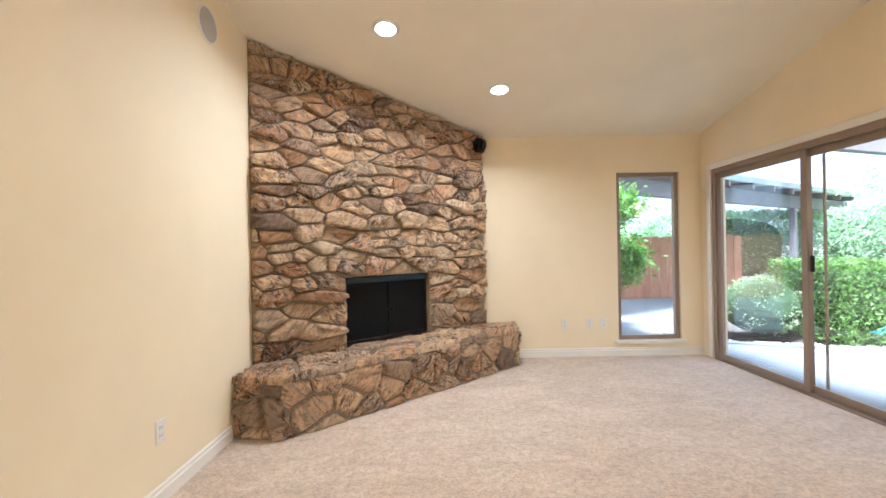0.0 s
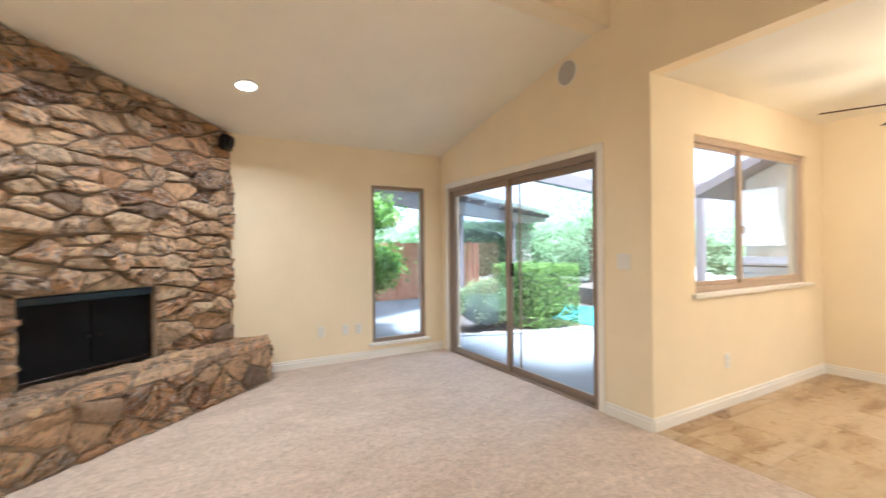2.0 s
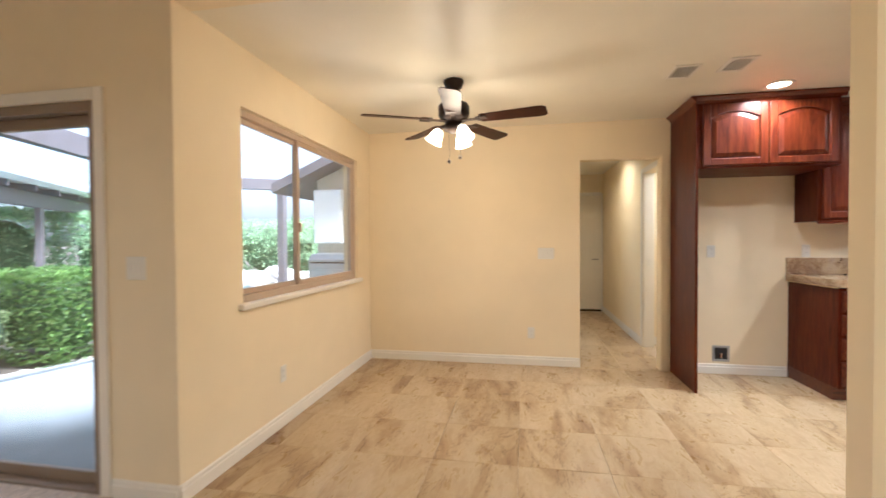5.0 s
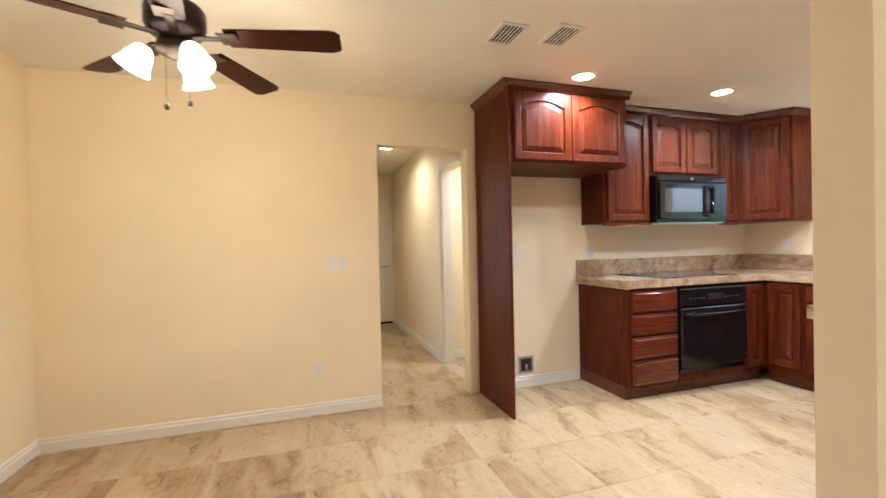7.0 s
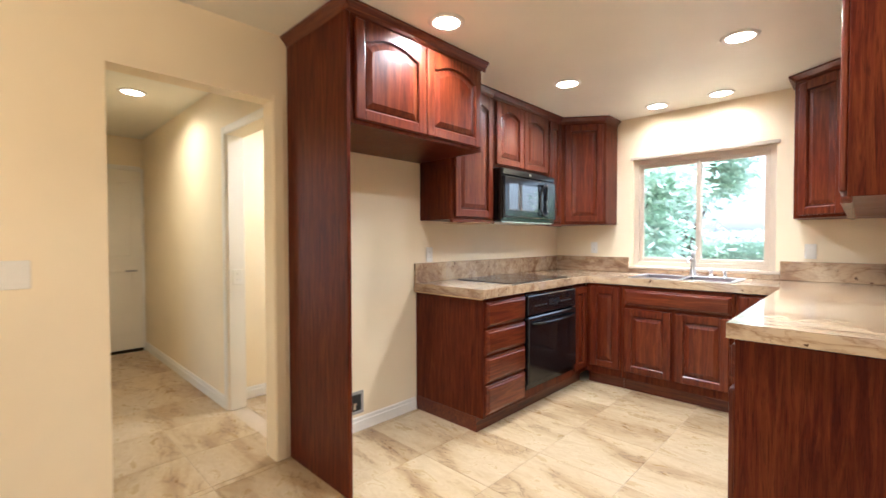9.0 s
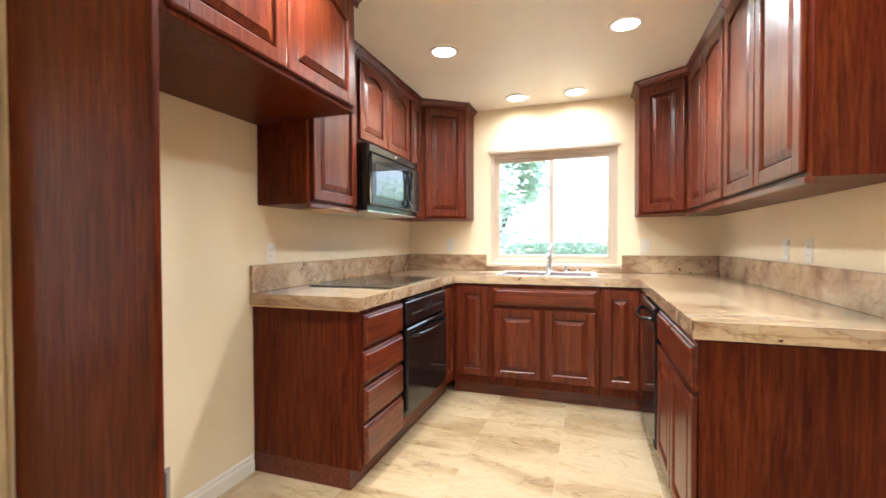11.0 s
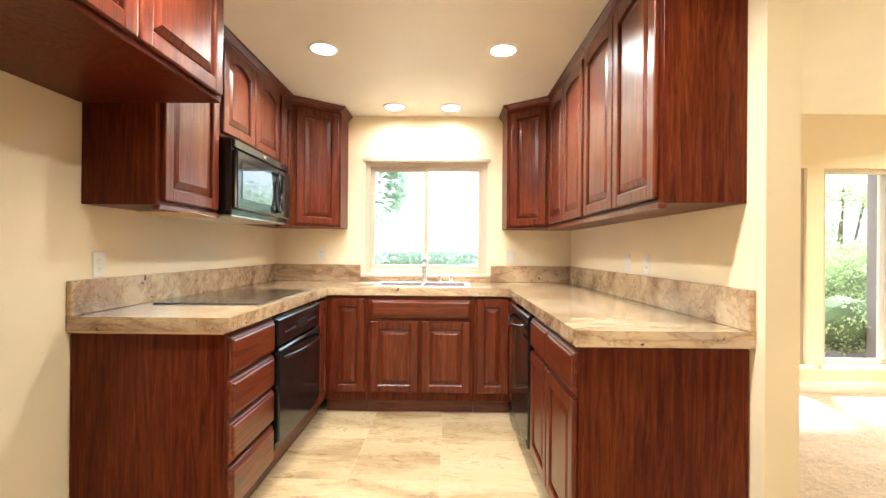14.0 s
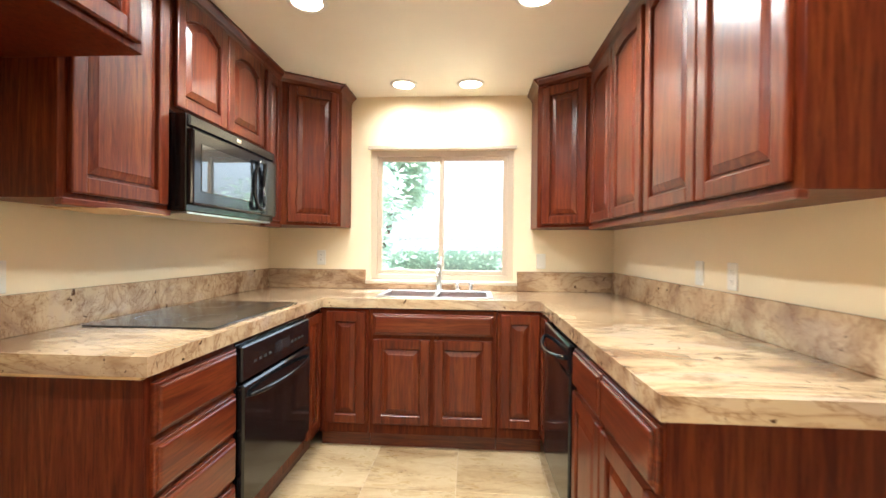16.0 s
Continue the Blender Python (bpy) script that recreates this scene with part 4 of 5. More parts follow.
def loop(a):
    c, q = math.cos(a), math.sin(a)
    return (hx + 0.048 * math.copysign(abs(c) ** 0.5, c), -0.024 - 0.016 * abs(q), hz + 0.130 * math.copysign(abs(q) ** 0.5, q))


bm = rod(bmesh.new(), [loop(2 * math.pi * k / 28) for k in range(29)], 0.011, 8)
part("loop_handle", bm, BLACK, mw, "oval black loop handle", True)
part("bottom_plate", boxed(0.02, 0.02, z0 - 0.008, MW - 0.02, 0.38, z0 + 0.001), STEEL, mw)
part("logo_plate", boxed(0.37, -0.0015, z1 - 0.036, 0.41, 0.0005, z1 - 0.018, bevel=0.001), CHROME, mw)

# paper sheet and hood filter edge under the cabinets
ps = thing("paper_manual", pose(5.62, -2.28, 1.397, 0, 0, 12), "thin tan paper manual under the wall cabinet", "paper")
part("sheet", boxed(-0.12, -0.16, 0.0, 0.12, 0.16, 0.003), RAWWOOD, ps)

# ---- counters ----
CT, CB = 0.952, 0.893
XF, XB, YF = 5.197, 3.845, -3.412
ct = thing("kitchen_countertop", pose(4.5, -3.7, CB), "tan and brown veined stone-look countertop in a U round the kitchen", "countertop", world_built=True)
SK = (4.14, 4.87, -3.93, -3.52)   # sink cut-out
bm = bmesh.new()
outline = [(XK - 0.003, YS + 0.003), (XK - 0.003, -1.935), (XF, -1.935), (XF, YF), (XB, YF), (XB, -1.742), (XE + 0.003, -1.742), (XE + 0.003, YS + 0.003)]
box(bm, XF, YS + 0.003, CB, XK - 0.003, -1.935, CT)
box(bm, XE + 0.003, YS + 0.003, CB, XB, -1.742, CT)
box(bm, XB, SK[3], CB, XF, YF, CT)
box(bm, XB, YS + 0.003, CB, XF, SK[2], CT)
box(bm, XB, SK[2], CB, SK[0], SK[3], CT)
box(bm, SK[1], SK[2], CB, XF, SK[3], CT)
bmesh.ops.remove_doubles(bm, verts=bm.verts, dist=1e-5)
bmesh.ops.delete(bm, geom=[f for f in bm.faces if any(g is not f and (g.calc_center_median() - f.calc_center_median()).length < 1e-5 for g in f.verts[0].link_faces)], context="FACES")
part("slab", bm, GRANITE, ct)
bs = part("backsplash", boxed(XK - 0.024, YS + 0.024, CT, XK - 0.003, -1.937, 1.098, bevel=0.003), GRANITE, ct)
part("backsplash", boxed(XE + 0.003, YS + 0.024, CT, XE + 0.024, -1.744, 1.104, bevel=0.003), GRANITE, ct)
for xa, xb, zt in ((XE + 0.003, KW[0] - 0.03, 1.10), (KW[1] + 0.03, XK - 0.003, 1.10), (KW[0] - 0.03, KW[1] + 0.03, KW[2] - 0.03)):
    part("backsplash", boxed(xa, YS + 0.003, CT, xb, YS + 0.023, zt, bevel=0.003), GRANITE, ct)
part("raw_edge_strip", boxed(XF + 0.02, -1.957, CB - 0.010, XK - 0.003, -1.937, CB + 0.022, bevel=0.002), RAWWOOD, ct, "unfinished pine strip under the counter end")
casing("trim_kitchen_window", [(KW[0] - 0.03, YS, KW[2] - 0.028, KW[1] + 0.03, YS + 0.03, KW[2]), (KW[0] - 0.022, YS, KW[3], KW[1] + 0.022, YS + 0.014, KW[3] + 0.03)], SAND, "sand-coloured trim round the kitchen window")

# cooktop
ck = thing("glass_cooktop", pose(5.52, -2.74, CT), "black glass electric cooktop set in the counter", "cooktop")
part("glass_plate", boxed(-0.27, -0.40, 0.0, 0.27, 0.40, 0.007, bevel=0.003), BLACK, ck)
for x, y, r in ((-0.12, -0.21, 0.085), (0.12, -0.21, 0.105), (-0.12, 0.18, 0.105), (0.12, 0.18, 0.085)):
    bm = bmesh.new()
    a = [[bm.verts.new((x + q * math.cos(2 * math.pi * k / 40), y + q * math.sin(2 * math.pi * k / 40), 0.0074)) for k in range(40)] for q in (r - 0.002, r)]
    for k in range(40):
        bm.faces.new((a[0][k], a[0][(k + 1) % 40], a[1][(k + 1) % 40], a[1][k]))
    part("burner_ring", bm, GREYPLASTIC, ck)

# sink and tap
sk = thing("kitchen_sink", pose(4.5, -3.72, CT), "stainless steel double-bowl drop-in sink", "sink", world_built=True)
part("rim", box(box(box(box(bmesh.new(), SK[0] - 0.018, SK[2] - 0.018, CT, SK[1] + 0.018, SK[2] + 0.03, CT + 0.006, bevel=0.002), SK[0] - 0.018, SK[3] - 0.02, CT, SK[1] + 0.018, SK[3] + 0.018, CT + 0.006, bevel=0.002), SK[0] - 0.018, SK[2] + 0.03, CT, SK[0] + 0.02, SK[3] - 0.02, CT + 0.006, bevel=0.002), SK[1] - 0.02, SK[2] + 0.03, CT, SK[1] + 0.018, SK[3] - 0.02, CT + 0.006, bevel=0.002), STEEL, sk)
for a, b in ((SK[0] + 0.02, 4.49), (4.52, SK[1] - 0.02)):
    bm = boxed(a, SK[2] + 0.03, CT - 0.17, b, SK[3] - 0.02, CT + 0.003)
    bm.normal_update()
    bmesh.ops.delete(bm, geom=[f for f in bm.faces if f.normal.z > 0.9], context="FACES_ONLY")
    part("bowl", bm, STEEL, sk)
part("divider", boxed(4.49, SK[2] + 0.03, CT - 0.02, 4.52, SK[3] - 0.02, CT + 0.004, bevel=0.002), STEEL, sk)
tp = thing("kitchen_tap", pose(4.507, -3.955, CT), "brushed steel single kitchen tap with side lever", "tap")
part("tap_body", turned(bmesh.new(), [(0.032, 0.0), (0.032, 0.008), (0.022, 0.014), (0.018, 0.09), (0.021, 0.10), (0.021, 0.15), (0.016, 0.165), (0.02, 0.19), (0.012, 0.215), (0.002, 0.218)], 20), STEEL, tp, "", True)
part("spout", rod(bmesh.new(), [(0, 0.0, 0.13), (0, 0.04, 0.155), (0, 0.10, 0.165), (0, 0.15, 0.15), (0, 0.17, 0.125)], 0.011, 10), STEEL, tp, "", True)
part("lever", rod(bmesh.new(), [(0, 0, 0.19), (-0.01, -0.02, 0.215), (-0.015, -0.035, 0.25)], 0.006, 8), STEEL, tp, "", True)
for x, nm, lab in ((4.37, "soap_dispenser", "short steel soap dispenser beside the tap"), (4.27, "air_gap_cap", "steel air gap cap beside the sink")):
    e = thing(nm, pose(x, -3.955, CT), lab, "sink fitting")
    part("stem", turned(bmesh.new(), [(0.022, 0.0), (0.022, 0.006), (0.012, 0.012), (0.012, 0.05), (0.019, 0.054), (0.019, 0.070), (0.003, 0.074)], 16), STEEL, e, "", True)
    part("nozzle", rod(bmesh.new(), [(0, 0, 0.062), (0, 0.03, 0.066), (0, 0.05, 0.058)], 0.006, 8), STEEL, e, "", True)


# ---- switches and outlets ----
def plate(name, m, label, gangs=1, kind_of="switch"):
    p = thing(name, m, label, "wall plate")
    w = 0.035 + 0.0225 * (gangs - 1)
    part("cover", boxed(-w, -0.006, -0.057, w, 0.0, 0.057, bevel=0.003), OFFWHITE, p)
    for g in range(gangs):
        x = (g - (gangs - 1) / 2) * 0.045
        if kind_of == "switch":
            part("rocker", boxed(x - 0.016, -0.010, -0.033, x + 0.016, -0.005, 0.033, bevel=0.002), OFFWHITE, p)
        else:
            for dz in (-0.02, 0.02):
                s = part("socket", boxed(x - 0.014, -0.008, dz - 0.014, x + 0.014, -0.005, dz + 0.014, bevel=0.003), OFFWHITE, p)
                for dx in (-0.006, 0.004):
                    part("slot", boxed(x + dx, -0.0086, dz - 0.005, x + dx + 0.0025, -0.0078, dz + 0.006), GREYPLASTIC, s)
    return p


FE, FW, FN, FS = -90, 90, 180, 0   # plates on the east, west, south and north wall
OUT, SWI = "white plastic wall outlet plate", "white plastic wall switch plate"
plate("wall_outlet", pose(XW, 2.36, 0.345, 0, 0, FW), OUT, 1, "outlet")
plate("wall_outlet", pose(1.68, YN, 0.36, 0, 0, FS), OUT, 1, "outlet")
plate("wall_outlet", pose(1.95, YN, 0.36, 0, 0, FS), OUT, 1, "outlet")
plate("wall_outlet", pose(2.10, YN, 0.36, 0, 0, FS), OUT, 1, "outlet")
plate("wall_switch", pose(XE, 2.30, 1.15, 0, 0, FE), SWI + " beside the sliding door", 2)
plate("wall_switch", pose(XK, 0.21, 1.14, 0, 0, FE), SWI + " beside the hall", 3)
plate("wall_outlet", pose(XK, 0.36, 0.33, 0, 0, FE), OUT, 1, "outlet")
plate("wall_outlet", pose(4.12, YD, 0.36, 0, 0, FS), OUT, 1, "outlet")
plate("wall_outlet", pose(XK, -2.10, 1.16, 0, 0, FE), OUT + " above the backsplash", 1, "outlet")
plate("wall_outlet", pose(XK, -1.31, 1.158, 0, 0, FE), OUT + " in the refrigerator space", 1, "outlet")
plate("wall_outlet", pose(XE, -2.585, 1.17, 0, 0, FW), OUT + " above the backsplash", 1, "outlet")
plate("wall_switch", pose(XE, -2.84, 1.17, 0, 0, FW), SWI + " above the backsplash", 1)
plate("wall_outlet", pose(5.44, YS, 1.19, 0, 0, FN), OUT + " above the backsplash", 1, "outlet")
plate("wall_switch", pose(3.74, YS, 1.18, 0, 0, FN), SWI + " beside the kitchen window", 1)

# water box in the refrigerator space
wb = thing("water_supply_box", pose(XK, -1.40, 0.19, 0, 0, FE), "grey recessed water supply box low on the wall", "outlet box")
bm = boxed(-0.075, -0.006, -0.075, 0.075, 0.0, -0.055, bevel=0.002)
box(bm, -0.075, -0.006, 0.055, 0.075, 0.0, 0.075, bevel=0.002)
box(bm, -0.075, -0.006, -0.055, -0.055, 0.0, 0.055, bevel=0.002)
box(bm, 0.055, -0.006, -0.055, 0.075, 0.0, 0.055, bevel=0.002)
part("box_frame", bm, GREYPLASTIC, wb)
# Flat dark sheet; the hollow and its shade are only colour.
part("recess", boxed(-0.055, -0.003, -0.055, 0.055, 0.0, 0.055), SHADOWGAP, wb)
part("valve", turned(bmesh.new(), [(0.012, -0.03), (0.012, 0.0), (0.018, 0.004), (0.018, 0.018), (0.004, 0.02)], 12), CHROME, wb, "small chrome valve").matrix_local = pose(0.0, -0.006, -0.01)

# ---- loudspeakers ----
for m, lab in ((pose(XW, 2.85, 2.56, 0, 90, 0), "round grey speaker grille high on the wall"), (pose(XE, 2.83, 2.70, 0, -90, 0), "round grey speaker grille above the sliding door")):
    s = thing("wall_speaker", m, lab, "speaker")
    part("rim", turned(bmesh.new(), [(0.098, 0.0), (0.098, 0.008), (0.106, 0.008), (0.108, 0.0)], 32), OFFWHITE, s)
    part("grille", turned(bmesh.new(), [(0.098, 0.004), (0.09, 0.007), (0.0001, 0.009)], 32), mottled("speaker_mesh", (0.42, 0.39, 0.36), (0.50, 0.47, 0.43), 0.6, 90.0, 0.5), s)
cs = thing("corner_speaker", FP @ pose(2.33, -0.055, 2.30, 12, 0, 18), "small black speaker on the stone near the ceiling", "speaker")
part("case", boxed(-0.065, -0.06, -0.075, 0.065, 0.05, 0.075, bevel=0.03, seg=3), BLACK, cs)
part("cone", turned(bmesh.new(), [(0.05, -0.001), (0.046, 0.004), (0.012, -0.004), (0.001, 0.0)], 20), SOOT, cs).matrix_local = pose(0, -0.062, 0, 90)

# ---- ceiling vents ----
for x, y, rz in ((4.665, -0.66, 8), (4.60, -0.97, 8)):
    v = thing("ceiling_vent", pose(x, y, H - 0.001, 180, 0, 0), "white louvred ceiling air vent", "vent", "ceiling vents")
    bm = bmesh.new()
    for p in ((-0.12, -0.085, 0.12, -0.065), (-0.12, 0.065, 0.12, 0.085), (-0.12, -0.065, -0.10, 0.065), (0.10, -0.065, 0.12, 0.065)):
        box(bm, p[0], p[1], 0.0, p[2], p[3], 0.010, bevel=0.003)
    part("frame", bm, OFFWHITE, v)
    # Flat sheet coloured as the shaded hollow behind the slats.
    part("backing", boxed(-0.10, -0.065, 0.0, 0.10, 0.065, 0.002), SHADOWGAP, v)
    for k in range(6):
        y0 = -0.060 + 0.0215 * k
        part("slat", boxed(-0.099, y0, 0.004, 0.099, y0 + 0.007, 0.007), OFFWHITE, v)

# ---- ceiling fan ----
fan = thing("ceiling_fan", pose(4.525, 0.93, H), "dark bronze five-blade ceiling fan with frosted light kit, lit", "ceiling fan")
part("canopy", turned(bmesh.new(), [(0.075, 0.0), (0.075, -0.015), (0.06, -0.05), (0.03, -0.075), (0.014, -0.078)], 28), DARKMETAL, fan, "", True)
part("downrod", turned(bmesh.new(), [(0.012, -0.07), (0.012, -0.20)], 12), DARKMETAL, fan, "", True)
part("motor_housing", turned(bmesh.new(), [(0.012, -0.15), (0.05, -0.153), (0.10, -0.168), (0.114, -0.188), (0.114, -0.250), (0.095, -0.285), (0.06, -0.292), (0.06, -0.318), (0.072, -0.323), (0.072, -0.358), (0.03, -0.380), (0.002, -0.382)], 32), DARKMETAL, fan, "", True)
for k in range(5):
    a = -29.0 + 72 * k
    m = pose(0, 0, -0.292, 0, 0, a)
    iron = part("blade_iron", box(box(bmesh.new(), 0.06, -0.018, -0.006, 0.20, 0.018, 0.002, bevel=0.003), 0.17, -0.05, -0.004, 0.25, 0.05, 0.002, bevel=0.002), DARKMETAL, fan, "ornate bronze bracket")
    iron.matrix_local = m
    n = 10
    prof = [(0.20, -0.055)] + [(0.20 + 0.42 * i / 6, -0.055 - 0.016 * i / 6) for i in range(1, 7)] + [(0.648, -0.066), (0.668, -0.046), (0.668, 0.046), (0.648, 0.066)] + [(0.20 + 0.42 * i / 6, 0.055 + 0.016 * i / 6) for i in range(6, 0, -1)] + [(0.20, 0.055)]
    bl = part("blade", prisma(prof, 0.0, 0.006), FANWOOD, fan, "dark walnut blade")
    bl.matrix_local = m @ pose(0, 0, 0, -11, 0, 0)
for k in range(3):
    a = radians(100 + 120 * k)
    c, s = math.cos(a), math.sin(a)
    part("lamp_arm", rod(bmesh.new(), [(0.04 * c, 0.04 * s, -0.335), (0.085 * c, 0.085 * s, -0.335), (0.105 * c, 0.105 * s, -0.355)], 0.009, 8), DARKMETAL, fan)
    sh = part("shade", turned(bmesh.new(), [(0.022, 0.0), (0.034, -0.012), (0.048, -0.05), (0.052, -0.075), (0.066, -0.105), (0.064, -0.106), (0.05, -0.075), (0.045, -0.05), (0.03, -0.014), (0.02, -0.004)], 24), SHADE, fan, "frosted tulip glass shade, lit", True)
    sh.matrix_local = Matrix.Translation((0.105 * c, 0.105 * s, -0.353)) @ Matrix.Rotation(radians(-28), 4, Vector((-s, c, 0)))
    lp = new("fan_lamp", bpy.data.lights.new("fan_lamp", "POINT"))
    lp.data.energy, lp.data.color, lp.data.shadow_soft_size = 3.3, (1.0, 0.72, 0.42), 0.2
    lp.matrix_world = pose(4.525 + 0.10 * c, 0.93 + 0.10 * s, H - 0.53)
for dx, dy, ln in ((0.03, -0.04, 0.17), (-0.035, 0.03, 0.21)):
    ch = part("pull_chain", rod(bmesh.new(), [(dx, dy, -0.365), (dx, dy, -0.365 - ln)], 0.001, 6), DARKMETAL, fan)
    part("chain_fob", turned(bmesh.new(), [(0.002, 0.0), (0.010, -0.006), (0.012, -0.016), (0.008, -0.028), (0.001, -0.03)], 12, (dx, dy, -0.365 - ln)), DARKMETAL, ch, "", True)

# ---- hall ----
hd = thing("door_2", pose(9.44, -0.55, 0), "white six-panel style hall door with lever, closed", "door", world_built=True, kind="structure")
X = 9.45
part("door_slab", boxed(X - 0.038, -0.925, 0.035, X - 0.004, -0.075, 2.06, bevel=0.003), WHITEDOOR, hd)
for y0, y1, za, zb in ((-0.82, -0.54, 1.10, 1.92), (-0.46, -0.18, 1.10, 1.92), (-0.82, -0.54, 0.22, 0.92), (-0.46, -0.18, 0.22, 0.92)):
    p = part("door_panel", boxed(X - 0.044, y0, za, X - 0.037, y1, zb, bevel=0.006), WHITEDOOR, hd)
# Black bar at the door's foot: sweep, with the gap's shade as colour.
part("weather_strip", boxed(X - 0.036, -0.925, 0.0, X - 0.006, -0.075, 0.035), BLACK, hd, "black bar for the sweep and the shaded gap under the door")
part("lever", rod(bmesh.new(), [(X - 0.04, -0.86, 0.93), (X - 0.085, -0.86, 0.93), (X - 0.09, -0.76, 0.93)], 0.010, 10), GREYPLASTIC, hd, "dull nickel lever", True)
part("deadbolt", turned(bmesh.new(), [(0.028, 0.0), (0.028, 0.012), (0.018, 0.018), (0.001, 0.019)], 16), GREYPLASTIC, hd, "round nickel deadbolt").matrix_local = pose(-0.03, -0.31, 1.06, 0, -90, 0)
casing("trim_hall_door", [(X - 0.016, -0.955, 0, X, -0.928, 2.10), (X - 0.016, -0.072, 0, X, -0.052, 2.10), (X - 0.016, -0.928, 2.063, X, -0.072, 2.12)], TRIM, "white painted door casing")
casing("trim_side_doorway", [(6.842, -0.96, 0, 6.905, -0.945, 2.11), (6.02, -0.96, 2.052, 6.842, -0.945, 2.11), (5.992, -0.96, 0, 6.018, -0.945, 2.11), (6.826, -1.08, 0, 6.838, -0.9605, 2.05)], TRIM, "white painted casing round the side doorway")
casing("trim_hall_opening", [(XK - 0.012, -0.935, 0, XK, -0.872, 2.10)] , WALL, "cream painted jamb edge")
plate("strike_plate", pose(6.824, -1.02, 1.0, 0, 0, -90), "small metal strike plate on the door jamb", 1, "none")


# ---- outside ----
GZ = -0.06
solid("ground", boxed(-300, -300, -0.5, 300, 300, GZ - 0.04), SOIL, "bare garden soil reaching to the horizon", "ground")
solid("pavement_patio", prisma([(XE + 0.16, YD + 0.16), (14.0, YD + 0.16), (14.0, 4.9), (7.0, 4.9), (6.15, 5.02), (5.6, 5.14), (5.0, 5.30), (4.4, 5.45), (3.8, 5.75), (3.55, 6.3), (4.4, 7.3), (6.6, 10.5), (-6.0, 10.5), (-6.0, YN + 0.16), (XE + 0.16, YN + 0.16)], GZ - 0.04, GZ), CONCRETE, "pale concrete patio slab", "patio")
bm = bmesh.new()
for (xa, ya), (xb, yb) in (((6.15, 5.03), (5.6, 5.15)), ((5.6, 5.15), (5.0, 5.31)), ((5.0, 5.31), (4.4, 5.46)), ((4.4, 5.46), (3.8, 5.76)), ((3.8, 5.76), (3.46, 6.3))):
    prism(bm, [(xa, ya), (xb, yb), (xb + 0.02, yb + 0.09), (xa + 0.02, ya + 0.09)], GZ - 0.04, GZ + 0.025)
solid("pavement_edge", bm, CONCRETE, "raised concrete bed edging", "edging")
solid("pavement_step", boxed(0.5, 5.75, GZ, 3.1, 6.05, GZ + 0.03, bevel=0.01), GREYPAINT, "low dark timber strip on the patio", "edging")


def leaf_cloud(name, centre, size, count, leafsize, mat, parent=None, shape="box", seed=1, droop=0.0):
    """Many small leaf blades filling the skin of a bush."""
    r = np.random.RandomState(seed)
    verts, faces = [], []
    for k in range(count):
        if shape == "box":
            p = r.uniform(-1, 1, 3)
            ax = r.choice(3, p=[0.35, 0.35, 0.3])
            p[ax] = np.sign(p[ax]) * r.uniform(0.78, 1.0) if ax < 2 else r.uniform(0.82, 1.0)
            p = p * (1 - 0.10 * r.rand())
            corner = max(0, np.abs(p[0]) - 0.8) * max(0, np.abs(p[1]) - 0.8) * 4
            p *= 1 - corner
        else:
            p = r.normal(size=3)
            p /= np.linalg.norm(p)
            lump = 0.82 + 0.22 * noise.noise(Vector(p * 2.3) + Vector((seed, 0, 0)))
            p *= lump * r.uniform(0.45, 1.0) ** 0.4
        c = np.array(centre) + p * np.array(size) / 2
        d = r.normal(size=3)
        d[2] -= droop
        d /= np.linalg.norm(d)
        n2 = np.cross(d, r.normal(size=3))
        n2 /= np.linalg.norm(n2)
        L = leafsize * r.uniform(0.6, 1.3)
        i = len(verts)
        up = np.cross(d, n2) * L * 0.12
        verts += [c, c + d * L * 0.5 + n2 * L * 0.28 + up, c + d * L, c + d * L * 0.5 - n2 * L * 0.28 + up]
        faces.append((i, i + 1, i + 2, i + 3))
    me = bpy.data.meshes.new(name)
    me.from_pydata([tuple(v) for v in verts], [], faces)
    me.materials.append(mat)
    ob = new(name, me)
    if parent is not None:
        o = ORIGIN.get(parent.name)
        if o is not None:
            me.transform(Matrix.Translation(-o))
        ob.parent = parent
    return ob


# Core colour carries the shade between the leaves.
SHADECORE = mottled("shaded_foliage_core", (0.03, 0.05, 0.018), (0.06, 0.10, 0.035), 0.95, 9.0, 0.8)


# Lighter core for tall hedges; inner shade is still in the colour.
LIGHTCORE = mottled("lighter_foliage_core", (0.10, 0.15, 0.08), (0.20, 0.27, 0.15), 0.95, 9.0, 0.8)


def bush(name, centre, size, count, leafsize, mat, label, shape="box", seed=1, core=0.80, inner=None):
    b = thing(name, pose(centre[0], centre[1], GZ - 0.04), label, "hedge" if shape == "box" else "shrub", world_built=True)
    bm = bmesh.new()
    bmesh.ops.create_icosphere(bm, subdivisions=3, radius=0.5)
    for v in bm.verts:
        q = v.co * 2
        if shape == "box":
            k = 1 / max(abs(q.x), abs(q.y), abs(q.z))
            q = q * (0.6 + 0.4 * k)
        q = q * (core + 0.08 * noise.noise(q * 3 + Vector((seed, 0, 0))))
        v.co = Vector(centre) + Vector((q.x * size[0] / 2, q.y * size[1] / 2, q.z * size[2] / 2))
    # Solid lump, no twigs modelled; by default coloured as inner shade.
    part("stems", bm, inner or SHADECORE, b, "solid core inside the foliage")
    leaf_cloud("foliage", centre, size, count, leafsize, mat, b, shape, seed)
    return b


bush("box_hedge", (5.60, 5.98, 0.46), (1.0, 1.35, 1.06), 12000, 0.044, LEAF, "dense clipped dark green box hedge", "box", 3)
